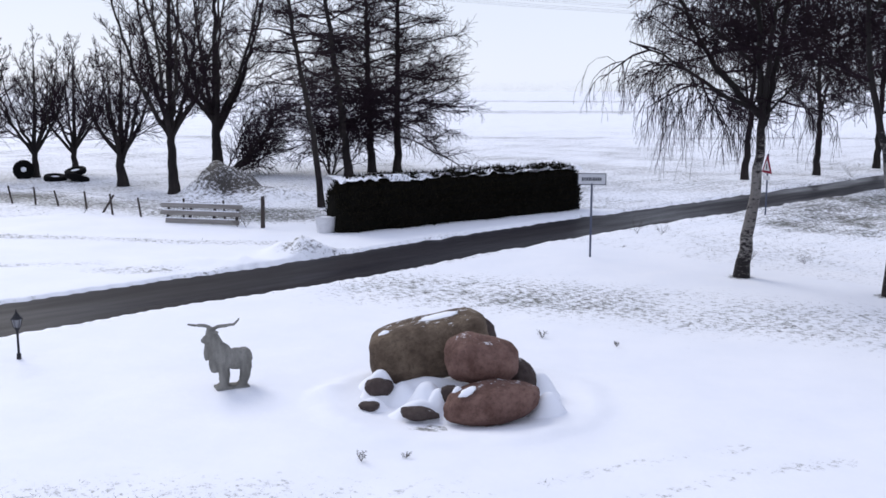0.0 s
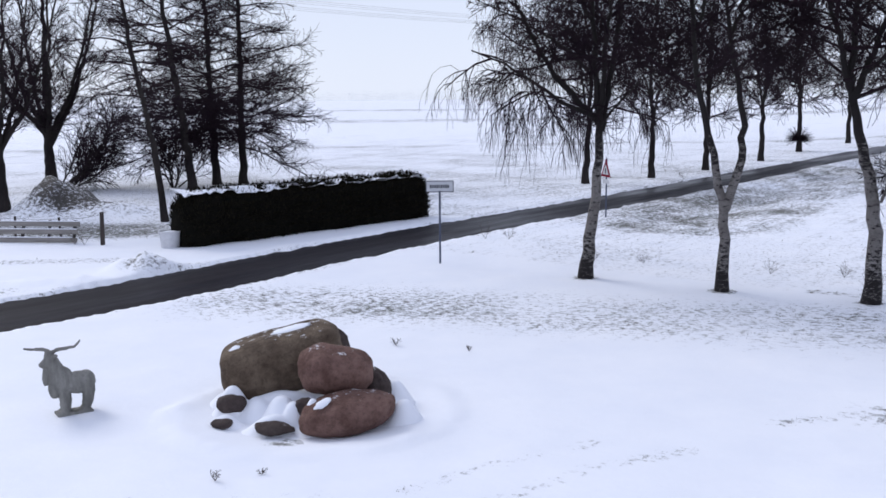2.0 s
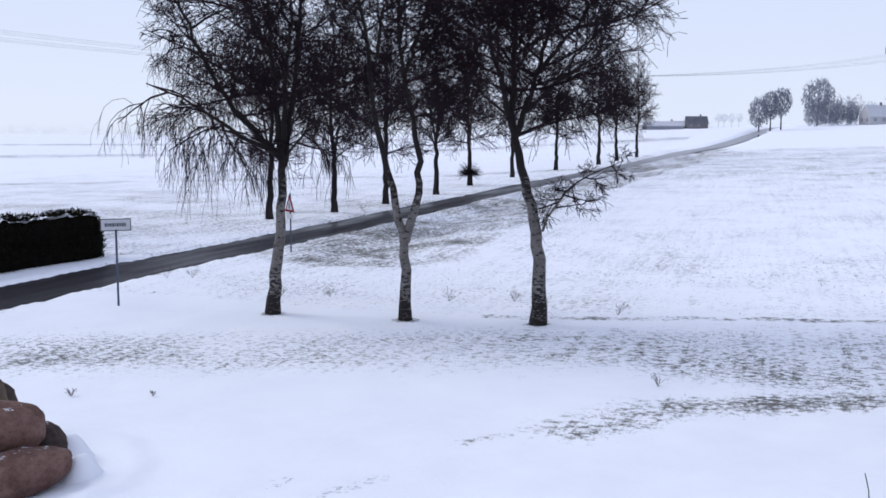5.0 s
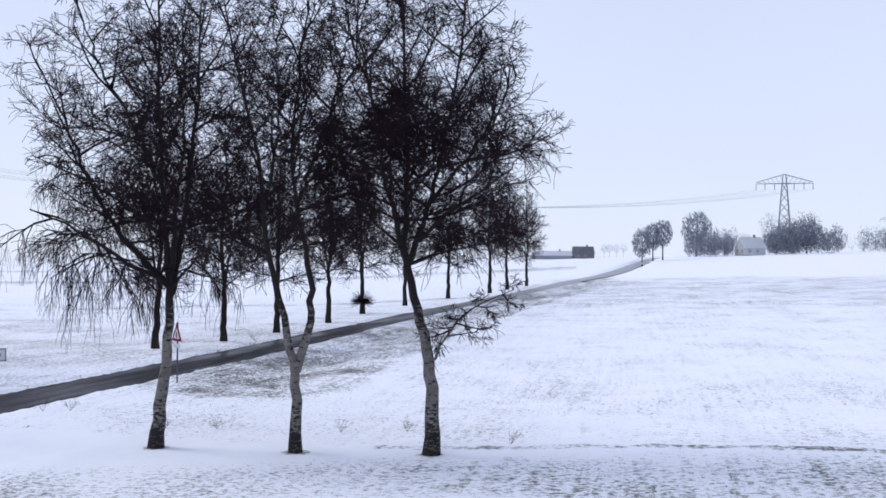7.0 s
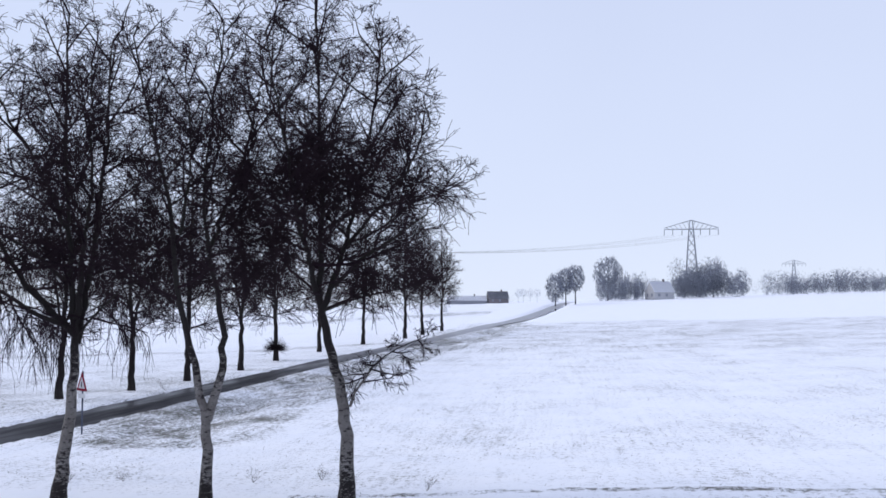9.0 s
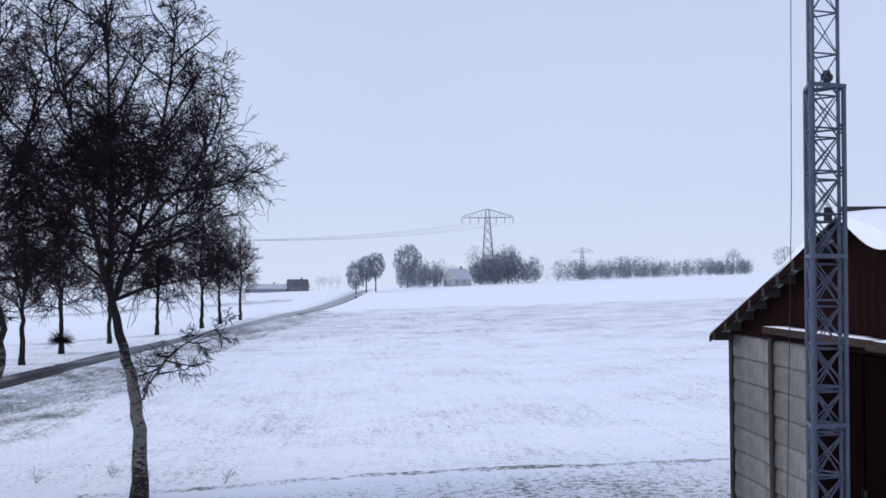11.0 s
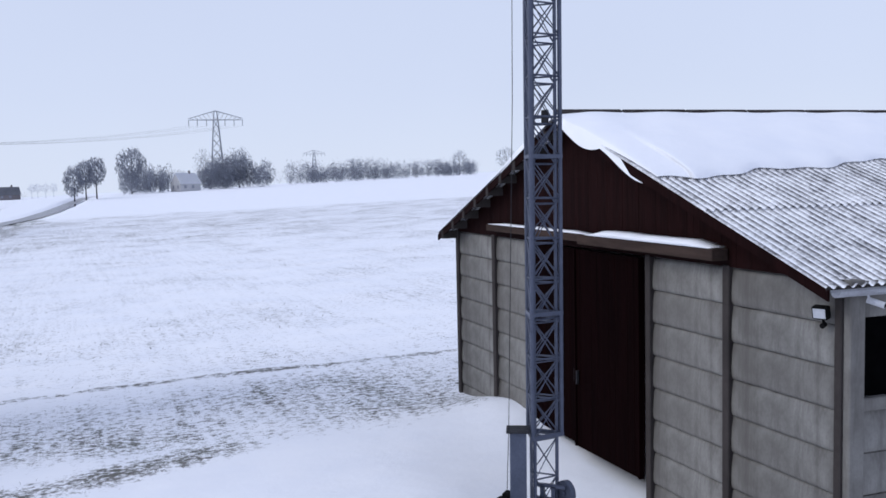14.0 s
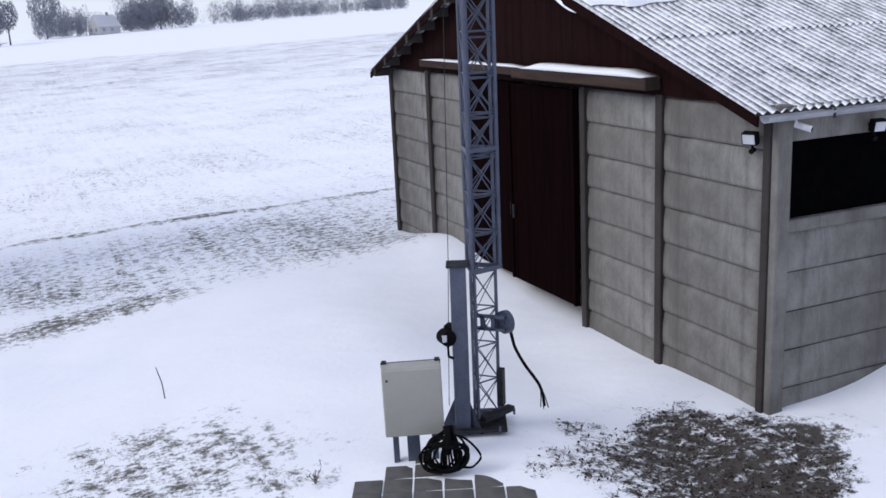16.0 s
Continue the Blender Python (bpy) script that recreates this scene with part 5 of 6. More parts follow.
def tyre(m, R, w, label):
    ob = thing("tyre", m, label, "tyre", "old tyres beside the trees")
    bm = bmesh.new()
    n, k = 36, 14
    ring = []
    for i in range(n):
        a = 6.2832 * i / n
        row = []
        for j in range(k):
            b = 6.2832 * j / k
            e = (abs(math.cos(b)) ** 3 + abs(math.sin(b)) ** 3) ** (-1 / 3)
            r = R - w * 0.5 + math.cos(b) * e * w * 0.48 + (0.015 if i % 2 and math.cos(b) > 0.6 else 0)
            row.append(bm.verts.new((r * math.cos(a), r * math.sin(a), math.sin(b) * e * w * 0.45)))
        ring.append(row)
    for i in range(n):
        for j in range(k):
            bm.faces.new((ring[i][j], ring[(i + 1) % n][j], ring[(i + 1) % n][(j + 1) % k], ring[i][(j + 1) % k]))
    part("carcass", bm, BLACK, ob, smooth=False)
    bm = bmesh.new()
    c = bmesh.ops.create_icosphere(bm, subdivisions=3, radius=1.0)
    bmesh.ops.transform(bm, matrix=pose(0, 0, w * 0.18) @ Matrix.Diagonal((R * 0.42, R * 0.42, w * 0.12, 1)), verts=c["verts"])
    part("snow_inside", bm, SNOW, ob, smooth=True)


tyre(pose(-21.3, 49.9, 0.45, 70, 0, 20), 0.52, 0.42, "large worn tractor tyre leaning upright")
tyre(pose(-19.2, 48.6, 0.16, 8, 6, 0), 0.55, 0.34, "worn tyre lying flat in snow")
tyre(pose(-18.0, 48.3, 0.20, -14, 12, 0), 0.58, 0.36, "worn tyre lying in snow, tilted")
tyre(pose(-18.15, 48.5, 0.50, 16, -6, 0), 0.52, 0.30, "worn tyre stacked upon another")


# ================= mast and its gear by the barn =================
def lattice(bm, c, half, z0, z1, step, rl, rb, turn):
    """Three legs round c with cross bracing on each face."""
    legs = [(c[0] + half * math.cos(radians(turn + 120 * k)), c[1] + half * math.sin(radians(turn + 120 * k))) for k in range(3)]
    out = {"leg": [], "brace": []}
    for x, y in legs:
        out["leg"].append(((x, y, z0), (x, y, z1), rl))
    n = int(round((z1 - z0) / step))
    for i in range(n + 1):
        z = z0 + (z1 - z0) * i / n
        for k in range(3):
            a, b = legs[k], legs[(k + 1) % 3]
            out["brace"].append(((*a, z), (*b, z), rb))
            if i < n:
                z2 = z0 + (z1 - z0) * (i + 1) / n
                out["brace"].append(((*a, z), (*b, z2), rb * 0.7))
                out["brace"].append(((*b, z), (*a, z2), rb * 0.7))
    return out


def build_mast():
    ob = thing("lattice_mast", pose(9.523, 3.358, float(lie(9.523, 3.358)), 0, 0, 0) @ pose(0, 0, 0, 1.0, 0.0, 0), "blue-grey telescopic lattice mast standing beside the barn", "mast")
    for tag, half, z0, z1, step, rl, rb, turn in (("inner", 0.165, 0.12, 10.6, 0.40, 0.019, 0.009, 57), ("outer", 0.215, 1.75, 6.26, 0.41, 0.024, 0.010, 57)):
        for kind, items in lattice(None, (0, 0), half, z0, z1, step, rl, rb, turn).items():
            for a, b, r in items:
                bm = bmesh.new()
                if kind == "leg":
                    rod(bm, a, b, r, None, 8)
                else:
                    rod(bm, a, b, r, None, 4)
                part(kind, bm, GALV, ob)
    # collars of the outer section
    for z in (1.77, 3.03, 4.63, 6.26):
        pts = [(0.235 * math.cos(radians(57 + 120 * k)), 0.235 * math.sin(radians(57 + 120 * k)), z) for k in range(3)]
        bm = bmesh.new()
        for k in range(3):
            a, b = Vector(pts[k]), Vector(pts[(k + 1) % 3])
            d = (b - a).to_track_quat("X", "Z").to_matrix().to_4x4()
            box(bm, ((b - a).length, 0.02, 0.04), (a + b) / 2, d)
        part("collar", bm, GALV, ob)
    bm = bmesh.new(); rod(bm, (0.05, -0.05, 6.30), (0.05, -0.05, 6.42), 0.035, None, 10); rod(bm, (0.02, -0.05, 6.36), (0.09, -0.05, 6.36), 0.05, None, 12)
    part("pulley", bm, DARKMETAL, ob)
    bm = bmesh.new(); rod(bm, (0.05, -0.05, 4.95), (0.05, -0.05, 5.10), 0.04, None, 10)
    part("pulley", bm, DARKMETAL, ob)
    # pillar, tilted base and foot plate
    px, py = -0.22, 0.17
    bm = bmesh.new(); box(bm, (0.17, 0.17, 1.95), (px, py, 0.86), pose(0, 0, 0, 0, 0, 20), bevel=0.008)
    pillar = part("pillar", bm, GALV, ob, "square galvanised pillar")
    bm = bmesh.new(); box(bm, (0.24, 0.24, 0.03), (px, py, 1.85), pose(0, 0, 0, 0, 0, 20), bevel=0.005); part("cap_plate", bm, DARKMETAL, pillar)
    for k, (dx, dy) in enumerate(((0.24, 0.05), (-0.03, 0.22), (-0.05, -0.22))):
        bm = bmesh.new()
        vs = [bm.verts.new(p) for p in ((px, py, 0.55), (px + dx * 1.1, py + dy * 1.1, 0.0), (px, py, 0.0))]
        f = bm.faces.new(vs)
        bmesh.ops.solidify(bm, geom=[f], thickness=0.015)
        part("gusset", bm, GALV, pillar)
    bm = bmesh.new(); box(bm, (0.62, 0.60, 0.03), (-0.02, 0.06, 0.035), pose(0, 0, 0, 0, 0, 20), bevel=0.005); part("foot_plate", bm, DARKMETAL, ob)
    for a in (0, 1, 2, 3):
        bm = bmesh.new(); rod(bm, (0.26 * (-1) ** a, 0.26 * (1 if a < 2 else -1), 0.03), (0.26 * (-1) ** a, 0.26 * (1 if a < 2 else -1), 0.10), 0.014, None, 6); part("bolt", bm, GALV, ob)
    bm = bmesh.new(); box(bm, (0.46, 0.10, 0.06), (0.03, -0.14, 0.12), pose(0, 0, 0, 0, 0, -25), bevel=0.006); part("hinge_bar", bm, DARKMETAL, ob)
    bm = bmesh.new(); box(bm, (0.10, 0.07, 0.42), (0.06, -0.18, 0.42), bevel=0.006); part("stay_box", bm, DARKMETAL, ob)
    # winch on the pillar, drum plate on the mast
    bm = bmesh.new(); rod(bm, (px - 0.07, py + 0.16, 1.08), (px - 0.17, py + 0.06, 1.08), 0.085, None, 20); box(bm, (0.12, 0.10, 0.16), (px - 0.03, py + 0.10, 1.12), bevel=0.01)
    w = part("winch", bm, BLACK, pillar, "dark hand winch")
    bm = bmesh.new(); box(bm, (0.012, 0.05, 0.075), (px - 0.205, py + 0.10, 1.09), pose(0, 0, 0, 0, 0, 42)); part("label_plate", bm, WHITE, w)
    bm = bmesh.new(); rod(bm, (px - 0.16, py + 0.08, 1.0), (px - 0.20, py + 0.06, 0.90), 0.012, None, 8); rod(bm, (px - 0.20, py + 0.06, 0.90), (px - 0.22, py + 0.0, 0.89), 0.016, None, 8); part("crank_handle", bm, BLACK, w)
    bm = bmesh.new(); rod(bm, (0.07, -0.27, 1.17), (0.02, -0.235, 1.17), 0.125, None, 24); rod(bm, (0.0, -0.245, 1.17), (-0.01, -0.24, 1.17), 0.02, None, 10)
    part("drum_plate", bm, GALV, ob, "round grey cable drum")
    bm = bmesh.new(); box(bm, (0.05, 0.34, 0.03), (-0.02, -0.10, 1.24)); box(bm, (0.05, 0.34, 0.03), (-0.02, -0.10, 1.10)); box(bm, (0.05, 0.04, 0.14), (-0.02, -0.02, 1.17)); box(bm, (0.05, 0.04, 0.14), (-0.02, -0.14, 1.17))
    part("drum_frame", bm, GALV, ob)
    V, F = tubes([(np.array([(-0.26, 0.16, 10.0), (-0.275, 0.18, 5.2), (-0.30, 0.24, 1.9), (-0.30, 0.27, 1.1), (-0.31, 0.29, 0.3)]), 0.004, 0.004)], 5)
    fast_mesh("hoist_rope", V, F, DARKMETAL, ob)
    return ob


build_mast()


def hanging_cable():
    P = [(9.64, 3.02, 1.05), (9.66, 2.99, 0.85), (9.77, 2.92, 0.62), (9.84, 2.83, 0.45), (9.93, 2.80, 0.33), (10.05, 2.80, 0.18), (10.10, 2.80, 0.02)]
    ob = thing("power_cable", pose(-0.01, 0.033, float(lie(9.7, 2.95))), "thick black cable sagging from the mast into snow", "cable")
    pts = np.array(P); t = np.linspace(0, 1, len(P)); tt = np.linspace(0, 1, 30)
    c = np.stack([np.interp(tt, t, pts[:, k]) for k in range(3)], 1)
    for _ in range(3):
        c[1:-1] = (c[:-2] + 2 * c[1:-1] + c[2:]) / 4
    V, F = tubes([(c, 0.019, 0.017)], 8); fast_mesh("cable", V, F, BLACK, ob)
    for k in range(4):
        q = c[20:] + np.array([0.02 * math.cos(k * 1.6), 0.02 * math.sin(k * 1.6), -0.01]) * np.linspace(0, 2.2, 10)[:, None]
        V, F = tubes([(q, 0.007, 0.006)], 5); fast_mesh("core", V, F, BLACK, ob)


hanging_cable()
CABINET = two_tone("beige_cabinet_paint", (0.33, 0.325, 0.295), (0.29, 0.285, 0.26), 1.4, 0.45, grain=0.12, bstr=0.05, spec=0.2)


def build_cabinet():
    ob = thing("control_cabinet", pose(8.547, 3.77, float(lie(8.55, 3.77)) - 0.06, 0, 0, -66), "beige steel control cabinet on two short legs", "cabinet")
    bm = bmesh.new(); box(bm, (0.60, 0.22, 0.72), (0, 0.05, 0.71), bevel=0.012); body = part("body", bm, CABINET, ob)
    bm = bmesh.new(); box(bm, (0.585, 0.022, 0.70), (0, -0.073, 0.71), bevel=0.006); door = part("door", bm, CABINET, ob)
    bm = bmesh.new(); rod(bm, (-0.25, -0.084, 0.96), (-0.25, -0.092, 0.96), 0.012, None, 10); part("lock", bm, DARKMETAL, door)
    for x in (-0.27, 0.27):
        bm = bmesh.new(); box(bm, (0.05, 0.03, 0.05), (x, 0.12, 1.08), bevel=0.004); part("lug", bm, DARKMETAL, body)
    bm = bmesh.new(); box(bm, (0.61, 0.012, 0.10), (0.0, 0.166, 1.02)); part("rear_flange", bm, DARKMETAL, body)
    for x, w in ((-0.20, 0.06), (-0.02, 0.13), (0.20, 0.06)):
        bm = bmesh.new(); box(bm, (w, 0.09, 0.60), (x, 0.06, 0.12), bevel=0.008); part("leg", bm, GALV, ob)
    return ob


build_cabinet()


def cable_coil():
    ob = thing("cable_coil", pose(8.35, 3.36, float(lie(8.35, 3.36)), 0, 0, -66), "tangled coil of black cable hanging on the cabinet", "cable")
    rng = np.random.default_rng(8)
    for k in range(15):
        t = np.linspace(0, 2 * np.pi, 40)
        rx, rz = rng.uniform(0.13, 0.24), rng.uniform(0.14, 0.20)
        cx, cz, y = rng.uniform(-0.10, 0.10), rng.uniform(0.16, 0.22), rng.uniform(-0.06, 0.06)
        p = np.stack([cx + rx * np.sin(t), y + 0.05 * np.sin(2 * t + k), np.maximum(0.025, cz + rz * np.cos(t) + 0.02 * np.sin(3 * t + k))], 1)
        V, F = tubes([(p, 0.0115, 0.0115)], 6); fast_mesh("loop", V, F, BLACK, ob)
    for k in range(8):
        a = rng.uniform(-0.05, 0.05, 2)
        p = np.array([(0.02 + a[0], -0.02, 0.50), (0.03 + a[0], -0.06 + a[1], 0.40), (a[0] * 1.5, -0.05 + a[1], 0.22), (a[0] * 2, a[1], 0.06)])
        V, F = tubes([(p, 0.013, 0.012)], 6); fast_mesh("strand", V, F, BLACK, ob)


cable_coil()


def floodlight(m, label):
    ob = thing("floodlight", m, label, "lamp", "floodlights under the eaves")
    bm = bmesh.new(); box(bm, (0.17, 0.09, 0.14), (0, 0.06, 0), bevel=0.01); body = part("housing", bm, BLACK, ob)
    bm = bmesh.new(); box(bm, (0.135, 0.01, 0.105), (0, 0.108, 0), bevel=0.003); part("glass", bm, two_tone("floodlight_glass", (0.55, 0.57, 0.62), (0.45, 0.47, 0.52), 9, 0.2, spec=0.6), body, "pale front glass")
    bm = bmesh.new(); box(bm, (0.05, 0.08, 0.04), (0.0, -0.02, -0.02), bevel=0.004); part("bracket", bm, BLACK, ob)
    bm = bmesh.new(); rod(bm, (0, 0.03, -0.07), (0, 0.03, -0.14), 0.016, None, 8); rod(bm, (0, 0.07, -0.15), (0, 0.0, -0.15), 0.03, 0.026, 10); part("sensor", bm, BLACK, ob, "small motion sensor")


floodlight(BARN_M @ pose(0.22, 0.10, 2.88, -12, 0, 22), "black floodlight with sensor on the gable wall")
floodlight(BARN_M @ pose(-0.12, -1.28, 2.92, -12, 0, 82), "black floodlight with sensor over the window")


def eaves_camera():
    ob = thing("security_camera", BARN_M @ pose(-0.22, -0.16, 3.0, -15, 0, 118), "small white bullet camera below the gutter", "camera")
    bm = bmesh.new(); rod(bm, (0, -0.08, 0), (0, 0.10, 0), 0.034, None, 14); part("barrel", bm, WHITE, ob)
    bm = bmesh.new(); rod(bm, (0, 0.10, 0), (0, 0.103, 0), 0.026, None, 14); part("lens", bm, BLACK, ob)
    bm = bmesh.new(); rod(bm, (0, -0.05, 0), (0.03, -0.09, 0.07), 0.012, None, 8); part("arm", bm, WHITE, ob)


eaves_camera()


def paving():
    ob = tagged(thing("paving", pose(8.22, 3.20, float(ground_height(np.array(8.22), np.array(3.20))) - 0.064, 0, 0, 21), "grey concrete paving slabs swept nearly clear of snow", "paving"), kind="structure")
    slab_m = two_tone("grey_slab", (0.135, 0.130, 0.125), (0.085, 0.083, 0.080), 2.5, 0.85, fine=40, grain=0.35)
    rnd = random.Random(2)
    bm = bmesh.new(); box(bm, (0.278, 0.278, 0.05), bevel=0.006)
    src = part("slab", bm, slab_m, ob); first = True
    for i in range(-4, 5):
        for j in range(-5, 6):
            x, y = i * 0.295, j * 0.295
            if math.hypot(x / 0.62, (y - 0.05) / 0.90) > 1.0 + rnd.uniform(-0.15, 0.1):
                continue
            o = src if first else new("slab", src.data)
            first = False
            o.parent = ob
            o.location = (x, y, 0.045 + rnd.uniform(-0.006, 0.006)); o.rotation_euler = (rnd.uniform(-.01, .01), rnd.uniform(-.01, .01), 0)


paving()


def marker_stick(x, y, h, lean):
    ob = thing("marker_stick", facing(x, y), "thin dark stick standing in the snow", "stick")
    V, F = tubes([(np.array([(0, 0, -0.1), (-0.02, 0, h * 0.5), (lean, 0, h)]), 0.008, 0.006)], 5); fast_mesh("rod", V, F, DARKMETAL, ob)


marker_stick(9.55, 7.60, 0.42, -0.07)


# ================= far things =================
FAR_TURN = 0.1

def polar(az, d):
    az = az + FAR_TURN
    x, y = d * math.sin(radians(az)), d * math.cos(radians(az))
    return x, y, float(ground_height(np.array(x), np.array(y)))


# distance haze is put into these pale blue-grey twig colours
FAR = two_tone("hazed_far_twigs", (0.25, 0.27, 0.32), (0.18, 0.195, 0.235), 0.1, 0.95)
FARTHER = two_tone("hazed_distant_wood", (0.52, 0.55, 0.63), (0.46, 0.49, 0.57), 0.02, 0.95)


def shards(centres, size, rng, lean=0.25):
    """Thin upright slivers of twigs, one about each centre."""
    n = len(centres)
    d = rng.normal(0, lean, (n, 3)); d[:, 2] = 1
    d /= np.linalg.norm(d, axis=1)[:, None]
    s = np.cross(d, rng.normal(0, 1, (n, 3))); s /= np.linalg.norm(s, axis=1)[:, None]
    h, w = size * rng.uniform(0.5, 1.3, (n, 1)), size * rng.uniform(0.05, 0.12, (n, 1))
    tri = np.stack([centres - s * w - d * h * 0.4, centres + s * w - d * h * 0.4, centres + d * h * 0.6], 1)
    return tri.reshape(-1, 3), np.arange(3 * n).reshape(-1, 3)


def far_wood(az0, az1, d, h0, h1, n, seed, mat, label, deep=25, name="far_wood"):
    """A belt of many rounded leafless crowns, each a dome of fine twig slivers."""
    rng = np.random.default_rng(seed)
    width = radians(az1 - az0) * d
    m = max(60, int(width * 24.0 / max(h0, h1)))
    ca = rng.uniform(az0, az1, m)
    f = (ca - az0) / (az1 - az0)
    ch = 1.35 * (h0 + (h1 - h0) * f) * rng.uniform(0.5, 1.08, m) * (0.75 + 0.5 * fnoise(ca * 1.1, ca * 0, seed, 3))
    cd = d + rng.uniform(0, deep, m)
    cw = ch * rng.uniform(0.22, 0.42, m)
    cw = np.minimum(cw, width * 0.12)
    k = rng.integers(0, m, n)
    az = np.radians(ca[k] + FAR_TURN)
    p = rng.normal(0, 1, (n, 3)); p /= np.linalg.norm(p, axis=1)[:, None]
    p *= rng.uniform(0.1, 1, (n, 1)) ** 0.45
    x = cd[k] * np.sin(az) + p[:, 0] * cw[k]
    y = cd[k] * np.cos(az) + p[:, 1] * cw[k]
    z = ground_height(x, y) + np.maximum(0.02, 0.5 + 0.5 * p[:, 2]) * ch[k]
    V, F = shards(np.stack([x, y, z], 1), max(h0, h1) * 0.085 + 0.25, rng, 0.8)
    return tagged(fast_mesh(name, V, F, mat, smooth=False), label, "wood", kind="stuff")


def far_tree(az, d, h, w, seed, trunk=0.3, mat=FAR, label="bare round-crowned tree beyond the field", n=1100):
    x, y, z = polar(az, d)
    ob = thing("far_tree", pose(x, y, z, 0, 0, -az), label, "tree", "trees across the fields")
    V, F = tubes([(np.array([(0, 0, -0.5), (0, 0, h * trunk), (0.2, 0, h * 0.7)]), 0.022 * h, 0.006 * h)], 6)
    fast_mesh("trunk", V, F, BARK if mat is FAR else mat, ob)
    rng = np.random.default_rng(seed)
    p = rng.normal(0, 1, (n, 3)); p /= np.linalg.norm(p, axis=1)[:, None]
    r = rng.uniform(0.25, 1, (n, 1)) ** 0.5 * (0.8 + 0.35 * fnoise(p[:, 0] * 3 + 9, p[:, 2] * 3 + 5, seed, 3))[:, None]
    c = p * r * np.array([w / 2, w / 2, h * (1 - trunk) / 2]) + np.array([0, 0, h * (1 + trunk) / 2])
    V, F = shards(c, h * 0.09, rng, 0.6)
    tagged(fast_mesh("crown", V, F, mat, ob, smooth=False), kind="stuff")
    return ob


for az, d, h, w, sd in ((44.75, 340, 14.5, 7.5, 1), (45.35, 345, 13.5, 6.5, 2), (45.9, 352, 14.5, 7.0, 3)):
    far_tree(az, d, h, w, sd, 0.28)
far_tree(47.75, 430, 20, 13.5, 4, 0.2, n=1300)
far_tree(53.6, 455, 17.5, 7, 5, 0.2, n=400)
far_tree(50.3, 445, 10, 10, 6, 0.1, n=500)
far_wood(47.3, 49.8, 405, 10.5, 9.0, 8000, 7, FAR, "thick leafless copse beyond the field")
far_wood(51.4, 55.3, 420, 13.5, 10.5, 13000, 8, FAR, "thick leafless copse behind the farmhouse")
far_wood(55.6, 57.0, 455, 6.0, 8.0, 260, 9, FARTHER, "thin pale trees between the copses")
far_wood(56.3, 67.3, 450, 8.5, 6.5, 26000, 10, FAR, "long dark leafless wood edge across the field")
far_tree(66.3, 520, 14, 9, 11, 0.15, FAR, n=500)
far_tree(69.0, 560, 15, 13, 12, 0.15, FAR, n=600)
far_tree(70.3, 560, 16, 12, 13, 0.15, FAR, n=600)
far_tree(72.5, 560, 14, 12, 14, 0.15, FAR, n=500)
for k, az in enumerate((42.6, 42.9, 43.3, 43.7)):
    far_tree(az, 600, 8.5, 5, 20 + k, 0.3, FARTHER, "roadside tree far off, pale with painted haze", n=260)
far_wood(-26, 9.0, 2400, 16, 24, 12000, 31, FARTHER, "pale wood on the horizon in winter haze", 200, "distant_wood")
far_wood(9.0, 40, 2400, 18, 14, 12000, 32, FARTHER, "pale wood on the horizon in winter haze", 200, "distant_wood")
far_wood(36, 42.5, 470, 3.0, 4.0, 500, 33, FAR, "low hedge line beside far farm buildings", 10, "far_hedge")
# grey of far roofs, windows and barn wall, lightened by painted haze
ROOF_D = two_tone("hazed_far_roof", (0.24, 0.25, 0.29), (0.30, 0.31, 0.35), 0.3, 0.8)
WALL_P = two_tone("pale_far_wall", (0.52, 0.52, 0.54), (0.44, 0.44, 0.46), 0.3, 0.9)
BRICK_F = two_tone("dull_far_brick", (0.22, 0.20, 0.21), (0.18, 0.165, 0.175), 0.3, 0.9)


def far_house(az, d, L, W, wall_h, roof_h, turn, wall_m, roof_m, label):
    x, y, z = polar(az, d)
    ob = thing("farmhouse", pose(x, y, z, 0, 0, turn), label, "house", "farm buildings across the fields")
    bm = bmesh.new(); box(bm, (L, W, wall_h), (0, 0, wall_h / 2))
    for s in (-1, 1):
        vs = [bm.verts.new((s * L / 2, -W / 2, wall_h)), bm.verts.new((s * L / 2, W / 2, wall_h)), bm.verts.new((s * L / 2, 0, wall_h + roof_h))]
        bm.faces.new(vs)
    wall = part("wall", bm, wall_m, ob)
    for s in (-1, 1):
        bm = bmesh.new()
        vs = [bm.verts.new(p) for p in ((-L / 2 - 0.3, s * (W / 2 + 0.4), wall_h - 0.3), (L / 2 + 0.3, s * (W / 2 + 0.4), wall_h - 0.3), (L / 2 + 0.3, 0, wall_h + roof_h + 0.1), (-L / 2 - 0.3, 0, wall_h + roof_h + 0.1))]
        f = bm.faces.new(vs); bmesh.ops.solidify(bm, geom=[f], thickness=0.25)
        part("roof", bm, roof_m, ob)
    for s in (-1, 1):
        for k in (-1, 1):
            bm = bmesh.new(); box(bm, (0.12, 1.0, 1.3), (s * (L / 2 + 0.02), k * W * 0.22, wall_h * 0.55)); part("window", bm, ROOF_D, ob)
        for k in range(int(L / 3.5)):
            bm = bmesh.new(); box(bm, (1.1, 0.12, 1.2), (-L / 2 + 2 + k * 3.5, s * (W / 2 + 0.02), wall_h * 0.55)); part("window", bm, ROOF_D, ob)
    bm = bmesh.new(); box(bm, (0.7, 0.7, 1.6), (L * 0.2, 0, wall_h + roof_h + 0.2)); part("chimney", bm, BRICK_F, ob)


